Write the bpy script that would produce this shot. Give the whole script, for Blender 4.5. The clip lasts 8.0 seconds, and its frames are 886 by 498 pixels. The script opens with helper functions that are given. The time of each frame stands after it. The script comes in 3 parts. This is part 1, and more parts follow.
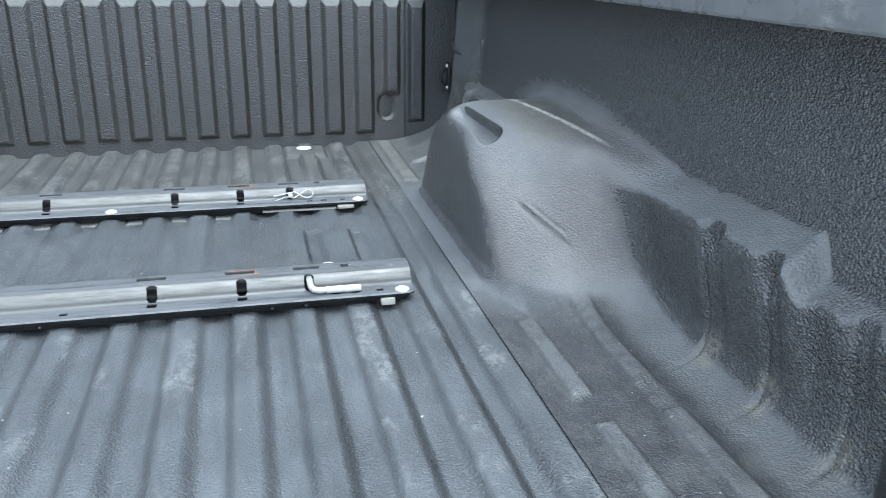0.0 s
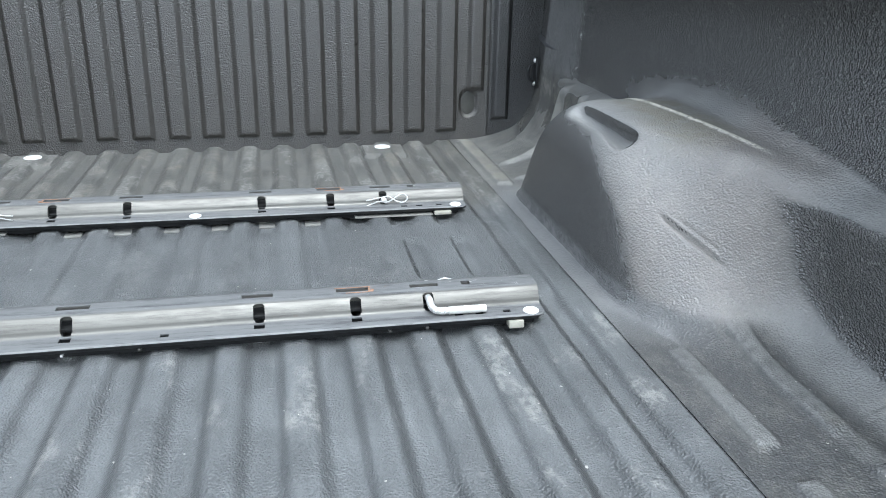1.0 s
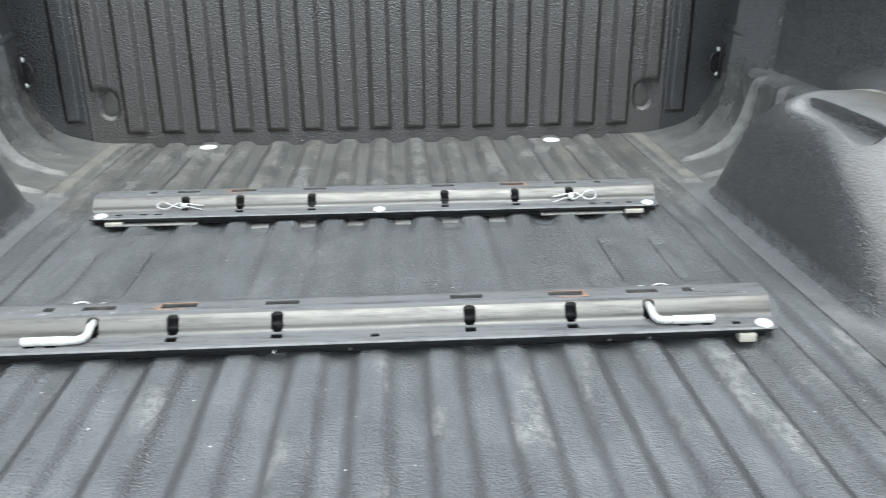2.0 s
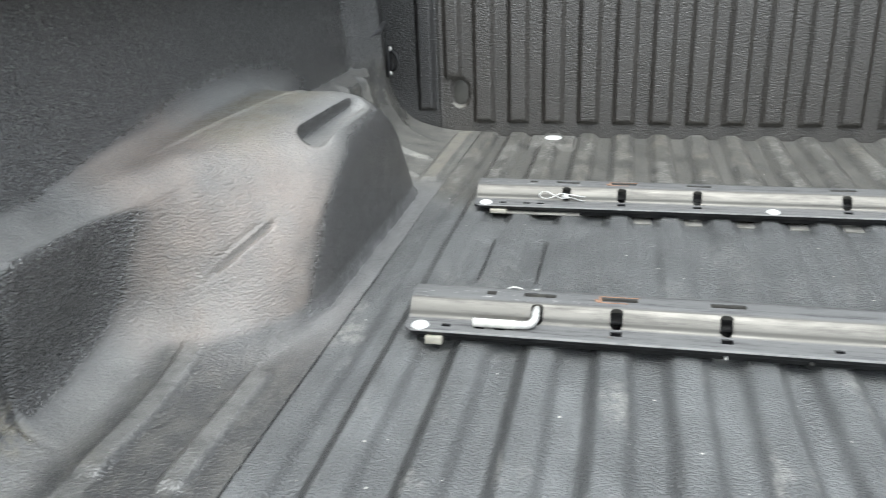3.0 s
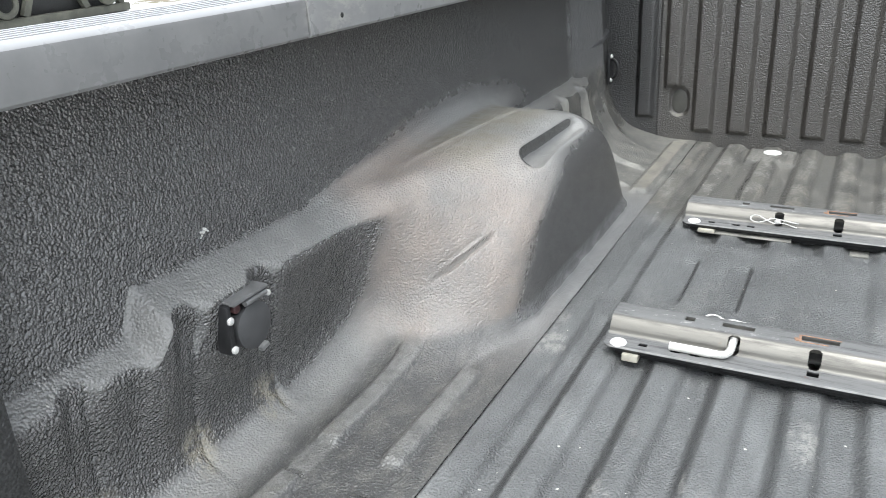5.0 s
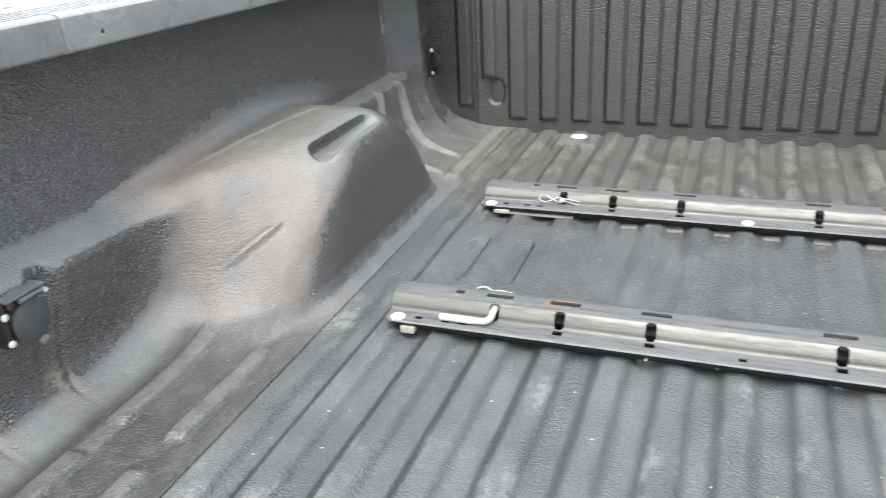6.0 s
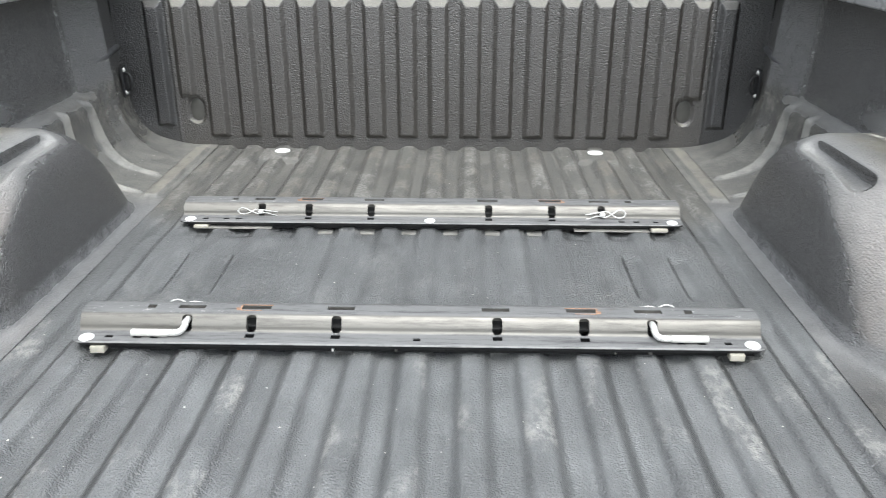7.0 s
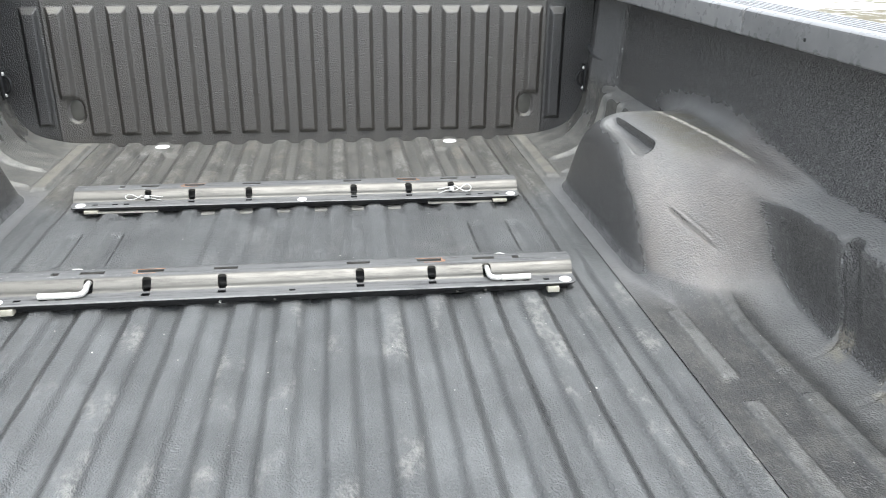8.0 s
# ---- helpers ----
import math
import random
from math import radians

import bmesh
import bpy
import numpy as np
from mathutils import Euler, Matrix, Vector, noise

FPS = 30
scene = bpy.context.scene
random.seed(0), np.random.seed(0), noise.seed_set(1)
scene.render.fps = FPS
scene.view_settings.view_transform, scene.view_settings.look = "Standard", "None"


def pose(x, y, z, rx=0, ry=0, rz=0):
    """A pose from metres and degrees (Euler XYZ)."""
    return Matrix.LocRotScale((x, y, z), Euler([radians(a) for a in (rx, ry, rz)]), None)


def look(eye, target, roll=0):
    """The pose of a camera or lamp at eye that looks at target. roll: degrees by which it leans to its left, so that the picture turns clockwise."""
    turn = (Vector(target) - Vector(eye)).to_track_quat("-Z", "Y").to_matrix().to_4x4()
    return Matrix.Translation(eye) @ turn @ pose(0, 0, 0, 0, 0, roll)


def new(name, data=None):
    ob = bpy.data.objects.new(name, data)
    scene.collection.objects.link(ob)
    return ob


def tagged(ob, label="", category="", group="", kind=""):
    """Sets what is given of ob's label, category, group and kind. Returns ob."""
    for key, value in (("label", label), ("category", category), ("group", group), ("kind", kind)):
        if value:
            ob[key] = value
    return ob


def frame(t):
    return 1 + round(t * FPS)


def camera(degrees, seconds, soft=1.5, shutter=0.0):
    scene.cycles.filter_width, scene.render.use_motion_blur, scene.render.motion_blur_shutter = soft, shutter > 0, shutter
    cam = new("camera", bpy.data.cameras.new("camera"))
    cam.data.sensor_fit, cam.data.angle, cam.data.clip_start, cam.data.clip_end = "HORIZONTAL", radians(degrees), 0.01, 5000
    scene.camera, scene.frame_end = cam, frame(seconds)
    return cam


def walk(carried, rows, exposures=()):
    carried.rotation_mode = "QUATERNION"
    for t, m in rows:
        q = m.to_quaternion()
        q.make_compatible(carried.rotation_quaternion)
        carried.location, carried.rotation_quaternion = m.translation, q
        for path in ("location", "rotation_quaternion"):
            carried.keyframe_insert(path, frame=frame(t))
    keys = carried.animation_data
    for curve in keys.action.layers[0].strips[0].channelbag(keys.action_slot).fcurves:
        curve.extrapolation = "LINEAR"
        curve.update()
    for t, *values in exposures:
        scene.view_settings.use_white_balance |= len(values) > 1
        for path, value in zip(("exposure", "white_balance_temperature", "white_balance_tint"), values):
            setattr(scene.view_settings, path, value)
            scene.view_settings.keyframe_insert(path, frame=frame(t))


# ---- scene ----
cam = camera(57.4, 8.0, soft=0.8, shutter=0.2)
SKY, SUN, SUN_UP, SUN_TURN, EXPO = 0.19, 0.86, 67, 169, 0.94
PATH = [
    (0, (0.284, -0.009, 0.532), (0.73, 1.812, -0.166), 0.9),
    (0.5, (0.221, 0.056, 0.526), (0.604, 1.888, -0.179), 0.6),
    (1, (0.164, 0.155, 0.515), (0.545, 1.984, -0.199), 1.0),
    (1.5, (0.13, 0.217, 0.495), (0.505, 2.045, -0.226), 1.5),
    (1.7, (0.099, 0.231, 0.496), (0.387, 2.071, -0.231), 0.9),
    (2.8, (-0.202, 0.261, 0.497), (-0.517, 2.095, -0.238), -1.9),
    (3, (-0.26, 0.256, 0.496), (-0.681, 2.066, -0.241), -2.1),
    (3.5, (-0.356, 0.226, 0.494), (-1.066, 1.945, -0.243), -3.2),
    (4, (-0.363, 0.214, 0.507), (-1.212, 1.864, -0.239), -3.5),
    (4.2, (-0.356, 0.203, 0.526), (-1.232, 1.841, -0.215), -3.8),
    (5.3, (-0.183, 0.177, 0.603), (-1.061, 1.792, -0.186), -3.1),
    (5.5, (-0.141, 0.17, 0.614), (-1.022, 1.778, -0.184), -3.4),
    (6, (-0.04, 0.155, 0.622), (-0.691, 1.863, -0.191), -3.0),
    (6.5, (0.028, 0.136, 0.626), (-0.278, 1.945, -0.17), -0.8),
    (7, (0.067, 0.093, 0.629), (0.021, 1.932, -0.157), 0.0),
    (7.5, (0.066, -0.026, 0.638), (0.236, 1.809, -0.14), 0.7),
    (8, (0.099, -0.177, 0.649), (0.337, 1.655, -0.116), 0.7),
]
walk(cam, [(t, look(eye, target, roll)) for t, eye, target, roll in PATH],
     exposures=[(0.0, EXPO - 0.19, 5250, 3), (0.5, EXPO - 0.09, 5450, 4), (1.0, EXPO - 0.05, 5650, 4), (1.5, EXPO - 0.07, 5750, 4), (3.0, EXPO - 0.17, 6130, 5), (4.0, EXPO - 0.08, 6140, 5), (5.5, EXPO + 0.02, 6210, 7), (8.0, EXPO + 0.06, 6170, 7)])

# ---- sky, sun ----
world = bpy.data.worlds.new("overcast_sky")
scene.world = world
world.use_nodes = True
wt = world.node_tree
wt.nodes.clear()
sky = wt.nodes.new("ShaderNodeTexSky")
sky.sky_type = "NISHITA"
sky.sun_disc = False
sky.sun_elevation, sky.sun_rotation = radians(SUN_UP), radians(SUN_TURN)
sky.air_density, sky.dust_density, sky.ozone_density = 1.0, 3.0, 1.0
haze = wt.nodes.new("ShaderNodeHueSaturation")
haze.inputs["Saturation"].default_value = 0.2
back = wt.nodes.new("ShaderNodeBackground")
back.inputs["Strength"].default_value = SKY
wout = wt.nodes.new("ShaderNodeOutputWorld")
wt.links.new(sky.outputs["Color"], haze.inputs["Color"])
wt.links.new(haze.outputs["Color"], back.inputs["Color"])
wt.links.new(back.outputs["Background"], wout.inputs["Surface"])
sun_data = bpy.data.lights.new("sun", "SUN")
sun_data.energy, sun_data.angle, sun_data.color = SUN, radians(40), (1.0, 0.96, 0.9)
sun = new("sun", sun_data)
az, el = radians(SUN_TURN), radians(SUN_UP)
sun.matrix_world = look((6 * math.sin(az) * math.cos(el), 6 * math.cos(az) * math.cos(el), 6 * math.sin(el)), (0, 0, 0))


# ---- materials ----
# rib spacing, the bed's two ends, the seam between floor and sides
PITCH, REAR, FRONT, SEAM = 0.0875, 0.40, 2.30, 0.6195


class Mat:
    """A small helper round one node material."""

    def __init__(self, name, rough=0.5, metal=0.0, spec=0.5):
        self.m = bpy.data.materials.new(name)
        self.m.use_nodes = True
        self.t = self.m.node_tree
        self.b = self.t.nodes["Principled BSDF"]
        self.b.inputs["Roughness"].default_value = rough
        self.b.inputs["Metallic"].default_value = metal
        self.b.inputs["Specular IOR Level"].default_value = spec
        self.co = self.n("ShaderNodeTexCoord").outputs["Object"]

    def n(self, kind, **kw):
        node = self.t.nodes.new(kind)
        for k, v in kw.items():
            if k == "blend_type":
                node.blend_type = v
            elif k == "data_type":
                node.data_type = v
            elif k == "operation":
                node.operation = v
            elif k == "feature":
                node.feature = v
        return node

    def link(self, a, b):
        self.t.links.new(a, b)

    def place(self, scale=(1, 1, 1), move=(0, 0, 0)):
        m = self.n("ShaderNodeMapping")
        m.inputs["Scale"].default_value, m.inputs["Location"].default_value = scale, move
        self.link(self.co, m.inputs["Vector"])
        return m.outputs["Vector"]

    def noise(self, scale, detail=3.0, rough=0.55, vec=None, move=0.0):
        t = self.n("ShaderNodeTexNoise")
        t.inputs["Scale"].default_value, t.inputs["Detail"].default_value, t.inputs["Roughness"].default_value = scale, detail, rough
        self.link(vec if vec is not None else self.place(move=(move, move, move)), t.inputs["Vector"])
        return t.outputs["Fac"]

    def cells(self, scale, vec=None):
        t = self.n("ShaderNodeTexVoronoi", feature="SMOOTH_F1")
        t.inputs["Scale"].default_value = scale
        t.inputs["Smoothness"].default_value = 0.3
        self.link(vec if vec is not None else self.co, t.inputs["Vector"])
        return t.outputs["Distance"]

    def ramp(self, fac, lo, hi, a=0.0, b=1.0):
        r = self.n("ShaderNodeMapRange")
        r.interpolation_type = "SMOOTHSTEP"
        for k, v in (("From Min", lo), ("From Max", hi), ("To Min", a), ("To Max", b)):
            r.inputs[k].default_value = v
        self.link(fac, r.inputs["Value"])
        return r.outputs["Result"]

    def math(self, op, a, b):
        m = self.n("ShaderNodeMath", operation=op)
        for i, v in enumerate((a, b)):
            if isinstance(v, (int, float)):
                m.inputs[i].default_value = v
            else:
                self.link(v, m.inputs[i])
        return m.outputs[0]

    def mix(self, fac, a, b):
        m = self.n("ShaderNodeMix", data_type="RGBA")
        for s, v in ((0, fac), (6, a), (7, b)):
            if isinstance(v, (int, float)):
                m.inputs[s].default_value = v
            elif isinstance(v, tuple):
                m.inputs[s].default_value = (*v, 1.0)
            else:
                self.link(v, m.inputs[s])
        return m.outputs[2]

    def colour(self, c):
        if isinstance(c, tuple):
            self.b.inputs["Base Color"].default_value = (*c, 1.0)
        else:
            self.link(c, self.b.inputs["Base Color"])

    def rough(self, r):
        self.link(r, self.b.inputs["Roughness"])

    def bump(self, height, strength, distance, after=None):
        b = self.n("ShaderNodeBump")
        b.inputs["Strength"].default_value, b.inputs["Distance"].default_value = strength, distance
        self.link(height, b.inputs["Height"])
        if after is not None:
            self.link(after, b.inputs["Normal"])
        self.link(b.outputs["Normal"], self.b.inputs["Normal"])
        return b.outputs["Normal"]


def grey(v, warm=0.0):
    return (v * (1 + warm), v, v * (1 - warm))


def axis_of(m, what):
    """The x, y and z of the surface's place or normal."""
    s = m.n("ShaderNodeSeparateXYZ")
    if what == "normal":
        m.link(m.n("ShaderNodeNewGeometry").outputs["Normal"], s.inputs[0])
    else:
        m.link(m.co, s.inputs[0])
    return s.outputs


def liner(name, base=0.03, dust=(0.24, 0.23, 0.215), bare=0.12, much=0.8, steep=(0.25, 0.75), grain=230, relief=0.0016, rough=0.4, gloss=0.7, streak=(1, 1, 1), patch=0.5, grime=False, scuff=0.0, silt=0.0, blush=0.0, warm=0.0, tips=0.0, flank_shade=0.0, lumps=0.6, rearward=0.0, held=0.3, bead=False, ior=1.62, fresh=False):
    """Pebbled black polymer lining; its dust tone, with sky light painted in, follows the facing."""
    m = Mat(name, rough, 0.0, gloss)
    m.b.inputs["IOR"].default_value = ior
    fine = m.math("SUBTRACT", m.math("MULTIPLY", m.noise(grain * 0.9, 2, 0.5), 0.7), m.math("MULTIPLY", m.cells(grain * 1.15), 0.7))
    coarse = m.math("MULTIPLY", m.noise(grain * 0.4, 1, 0.4, None, 4.0), lumps)
    big = m.noise(5, 5, 0.6, m.place(streak))
    mid = m.noise(26, 6, 0.7, m.place(streak, (3, 1, 2)))
    tiny = m.noise(480, 3, 0.7)
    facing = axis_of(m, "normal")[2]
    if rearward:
        # what faces the tail end goes paler too, for road dust and sky light
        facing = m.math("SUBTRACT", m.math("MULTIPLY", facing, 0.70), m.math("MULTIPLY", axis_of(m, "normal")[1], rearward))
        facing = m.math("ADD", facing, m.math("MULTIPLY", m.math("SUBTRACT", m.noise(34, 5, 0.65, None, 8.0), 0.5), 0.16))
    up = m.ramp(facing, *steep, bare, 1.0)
    if flank_shade:
        # shade on the rib flanks facing the sides, painted in by removing paleness
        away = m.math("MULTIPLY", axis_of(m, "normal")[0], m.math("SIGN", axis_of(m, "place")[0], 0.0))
        shaded = m.math("MULTIPLY", m.ramp(away, 0.16, 0.36), m.ramp(m.math("ABSOLUTE", axis_of(m, "place")[0], 0.0), 0.08, 0.45, 0.15 * flank_shade, flank_shade))
        up = m.math("MULTIPLY", up, m.math("SUBTRACT", 1.0, shaded))
    cloud = m.ramp(m.math("ADD", m.math("MULTIPLY", big, 0.55), m.math("MULTIPLY", mid, 0.45)), 0.36, 0.66, 1 - patch, 1.0)
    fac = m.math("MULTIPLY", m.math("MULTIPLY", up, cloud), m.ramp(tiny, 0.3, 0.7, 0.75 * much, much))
    if blush:
        # the pale tone thins towards the rear end
        fac = m.math("MULTIPLY", fac, m.ramp(axis_of(m, "place")[1], 0.45, 0.80, 0.78, 1.0))
    if silt:
        # the strip between the rails is less pale
        between = m.math("MULTIPLY", m.ramp(axis_of(m, "place")[1], 1.20, 1.34), m.ramp(axis_of(m, "place")[1], 1.62, 1.74, 1.0, 0.0))
        fac = m.math("MULTIPLY", fac, m.math("SUBTRACT", 1.0, m.math("MULTIPLY", between, 0.24)))
    if bead:
        # a film of dust thrown up the wall over the arch
        px, py, pz = axis_of(m, "place")
        bow = m.math("POWER", m.math("ABSOLUTE", m.math("SUBTRACT", py, 1.40), 0.0), 2.0)
        high = m.math("ADD", m.math("ADD", pz, m.math("MULTIPLY", bow, 0.45)), m.math("MULTIPLY", m.math("SUBTRACT", m.noise(22, 5, 0.65, None, 9.0), 0.5), 0.02))
        film = m.math("MULTIPLY", m.ramp(high, 0.262, 0.312, 0.75, 0.0), m.math("MULTIPLY", m.ramp(py, 1.02, 1.14), m.ramp(py, 1.62, 1.78, 1.0, 0.0)))
        film = m.math("MULTIPLY", film, m.math("MULTIPLY", m.ramp(m.math("ABSOLUTE", px, 0.0), 0.83, 0.85), m.ramp(pz, 0.20, 0.24)))
        fac = m.math("MAXIMUM", fac, film)
    pale = m.mix(m.ramp(m.noise(7.0, 5, 0.6, None, 11.0), 0.40, 0.62), dust, tuple(v * 0.84 for v in dust))
    if blush:
        # tan mud thrown against the arch by the rear end
        y = axis_of(m, "place")[1]
        band = m.math("MULTIPLY", m.ramp(y, 0.98, 1.08), m.ramp(y, 1.20, 1.36, 1.0, 0.0))
        band = m.math("MULTIPLY", band, m.ramp(axis_of(m, "place")[0], -0.2, 0.2, 1.0, 0.45))
        pale = m.mix(m.math("MULTIPLY", band, m.ramp(m.noise(9, 5, 0.65, None, 3.0), 0.3, 0.6, 0.4, 1.0)), pale, (dust[0] * (1 + blush), dust[1] * (1 + 0.1 * blush), dust[2] * (1 - 0.4 * blush)))
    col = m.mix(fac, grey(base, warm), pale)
    if grime:
        # trodden, damp dirt on the flat strip beside the floor
        side = m.math("ADD", m.math("ABSOLUTE", axis_of(m, "place")[0], 0.0), m.math("MULTIPLY", m.noise(24, 5, 0.7, m.place((1, 1, 1), (6, 1, 4))), 0.04))
        flat = m.math("MULTIPLY", m.ramp(side, 0.802, 0.840, 1.0, 0.0), m.ramp(axis_of(m, "place")[2], 0.026, 0.042, 1.0, 0.0))
        soil = m.mix(m.ramp(m.noise(30, 7, 0.75, m.place((1.3, 0.7, 1), (9, 4, 1))), 0.44, 0.62), grey(0.034), (0.092, 0.089, 0.080))
        # the low ribs are worn pale on top
        soil = m.mix(m.math("MULTIPLY", m.math("MULTIPLY", m.ramp(axis_of(m, "place")[2], 0.0028, 0.0046), m.math("MAXIMUM", *[m.ramp(m.math("ABSOLUTE", m.math("SUBTRACT", m.math("ABSOLUTE", axis_of(m, "place")[0], 0.0), c), 0.0), 0.011, 0.016, 1.0, 0.0) for c in (0.672, 0.760)])), m.ramp(m.noise(45, 5, 0.7), 0.36, 0.60, 0.30, 0.95)), soil, (0.180, 0.178, 0.170))
        # beside the arches it is only dusty
        soil = m.mix(m.ramp(axis_of(m, "place")[1], 1.00, 1.20), soil, m.mix(m.ramp(mid, 0.38, 0.62), grey(0.16), grey(0.22)))
        col = m.mix(m.math("MULTIPLY", flat, 0.85), col, soil)
        # tan mud, with caught light painted in, where the wall's grooves run out
        low = m.math("MULTIPLY", m.ramp(axis_of(m, "place")[2], 0.012, 0.028), m.ramp(axis_of(m, "place")[2], 0.050, 0.078, 1.0, 0.0))
        for c in (0.585, 0.715, 0.835):
            spot = m.ramp(m.math("ABSOLUTE", m.math("SUBTRACT", axis_of(m, "place")[1], c), 0.0), 0.008, 0.030, 1.0, 0.0)
            spot = m.math("MULTIPLY", m.math("MULTIPLY", spot, low), m.ramp(m.noise(60, 5, 0.7, None, 13.0), 0.36, 0.60, 0.0, 0.75))
            col = m.mix(spot, col, (0.36, 0.325, 0.25))
        # light on the pillar and the creases beside it, painted in pale
        y, z = axis_of(m, "place")[1], axis_of(m, "place")[2]
        pillar = m.math("MULTIPLY", m.math("MULTIPLY", m.ramp(y, 2.012, 2.022), m.ramp(y, 2.155, 2.170, 1.0, 0.0)), m.ramp(z, 0.19, 0.22))
        col = m.mix(m.math("MULTIPLY", pillar, 0.32), col, grey(0.26))
        # olive silt in the front corners, the cab's shade painted into its tone
        front = m.math("MULTIPLY", m.ramp(axis_of(m, "place")[1], 1.74, 1.90), m.ramp(axis_of(m, "place")[2], 0.17, 0.24, 0.7, 0.0))
        col = m.mix(front, col, m.mix(m.ramp(mid, 0.4, 0.62), (0.10, 0.097, 0.086), (0.21, 0.20, 0.172)))
        # tan silt dried on the low rib beside the seam
        ridge = m.math("MULTIPLY", m.ramp(m.math("ABSOLUTE", m.math("SUBTRACT", m.math("ABSOLUTE", axis_of(m, "place")[0], 0.0), 0.657), 0.0), 0.010, 0.018, 1.0, 0.0), m.math("MULTIPLY", m.ramp(y, 1.84, 1.88), m.ramp(z, 0.02, 0.03, 1.0, 0.0)))
        col = m.mix(m.math("MULTIPLY", ridge, m.ramp(mid, 0.35, 0.6, 0.25, 0.85)), col, (0.30, 0.28, 0.235))
        for c in (2.006, 1.874):
            crest_light = m.math("MULTIPLY", m.ramp(m.math("ABSOLUTE", m.math("SUBTRACT", y, c), 0.0), 0.004, 0.009, 1.0, 0.0), m.ramp(z, 0.18, 0.195, 1.0, 0.0))
            crest_light = m.math("MULTIPLY", crest_light, m.ramp(m.math("ABSOLUTE", axis_of(m, "place")[0], 0.0), 0.68, 0.72))
            col = m.mix(m.math("MULTIPLY", crest_light, m.ramp(mid, 0.35, 0.55, 0.2, 0.5)), col, (0.36, 0.345, 0.30))
    if bead:
        # the bead along the arch's top is rubbed pale
        px, py, pz = axis_of(m, "place")
        line = m.ramp(m.math("ABSOLUTE", m.math("SUBTRACT", m.math("ABSOLUTE", px, 0.0), m.math("ADD", m.math("SUBTRACT", 1.002, m.math("MULTIPLY", py, 0.15)), m.math("MULTIPLY", m.math("SUBTRACT", mid, 0.5), 0.012))), 0.0), 0.003, 0.008, 1.0, 0.0)
        line = m.math("MULTIPLY", m.math("MULTIPLY", line, m.ramp(pz, 0.19, 0.21)), m.math("MULTIPLY", m.ramp(py, 1.12, 1.18), m.ramp(py, 1.46, 1.54, 1.0, 0.0)))
        line = m.math("MULTIPLY", line, m.math("MULTIPLY", m.ramp(m.noise(90, 4, 0.7, None, 1.0), 0.34, 0.52), m.ramp(px, -0.2, 0.2, 0.08, 1.0)))
        # tan silt lies on the arch's flat top
        top = m.math("MULTIPLY", m.ramp(pz, 0.20, 0.24), m.math("MULTIPLY", m.ramp(py, 1.16, 1.26), m.ramp(py, 1.50, 1.60, 1.0, 0.0)))
        top = m.math("MULTIPLY", top, m.math("MULTIPLY", m.math("MULTIPLY", m.ramp(m.math("ABSOLUTE", px, 0.0), 0.70, 0.76), m.ramp(m.math("ABSOLUTE", px, 0.0), 0.832, 0.850, 1.0, 0.0)), m.ramp(mid, 0.36, 0.58, 0.2, 0.85)))
        top = m.math("MULTIPLY", top, m.ramp(axis_of(m, "normal")[2], 0.55, 0.8))
        col = m.mix(top, col, (0.20, 0.185, 0.145))
        col = m.mix(line, col, (0.62, 0.59, 0.52))
    # glints on the pebble tips, painted in as pale grey
    tip = m.ramp(m.math("ADD", fine, coarse), 0.12 + lumps / 2, 0.30 + lumps / 2, 0.0, tips)
    if flank_shade:
        tip = m.math("MULTIPLY", tip, m.math("SUBTRACT", 1.0, shaded))
    col = m.mix(tip, col, grey(0.30, warm))
    if fresh:
        # the mouldings at both ends are unscuffed and blacker
        new_part = m.ramp(m.math("ABSOLUTE", axis_of(m, "place")[0], 0.0), 0.715, 0.735, 0.0, 0.8)
        col = m.mix(new_part, col, (0.016, 0.016, 0.017))
    specks = m.ramp(m.noise(330, 1, 0.4, None, 7.0), 0.77, 0.80)
    col = m.mix(m.math("MULTIPLY", specks, 0.3), col, (0.42, 0.41, 0.39))
    if scuff:
        # pale scuffs and dried mud, in ragged dashes on the backs of the ribs
        px, py, pz = axis_of(m, "place")
        rib = m.math("ROUND", m.math("DIVIDE", px, PITCH), 0.0)
        back = m.ramp(pz, -0.0065, -0.0030)
        where = m.n("ShaderNodeCombineXYZ")
        m.link(m.math("MULTIPLY", rib, 3.7), where.inputs[0])
        m.link(py, where.inputs[1])
        m.link(m.math("MULTIPLY", px, 2.0), where.inputs[2])
        ragged = m.ramp(m.noise(75, 5, 0.75, m.place((1, 0.6, 1), (2, 2, 2))), 0.40, 0.58)
        dash = m.math("MULTIPLY", m.math("MULTIPLY", m.ramp(m.noise(5.5, 4, 0.6, where.outputs[0]), 0.53, 0.65), ragged), back)
        dash = m.math("MULTIPLY", dash, m.math("SUBTRACT", 1.0, m.math("MULTIPLY", between, 0.75)))
        col = m.mix(m.math("MULTIPLY", dash, scuff), col, (0.40, 0.39, 0.365))
    if silt:
        # brown silt, darkened for the cab's shade, dried pale in dashes on the ribs
        far = m.ramp(py, silt, silt + 0.14, 0.0, 0.72)
        col = m.mix(m.math("MULTIPLY", far, m.ramp(up, 0.2, 0.9, 0.6, 1.0)), col, m.mix(m.ramp(mid, 0.38, 0.62), (0.085, 0.080, 0.070), (0.15, 0.14, 0.12)))
        warmer = m.mix(m.ramp(m.noise(3.0, 2, 0.5, where.outputs[0]), 0.45, 0.6), (0.33, 0.32, 0.295), (0.25, 0.225, 0.185))
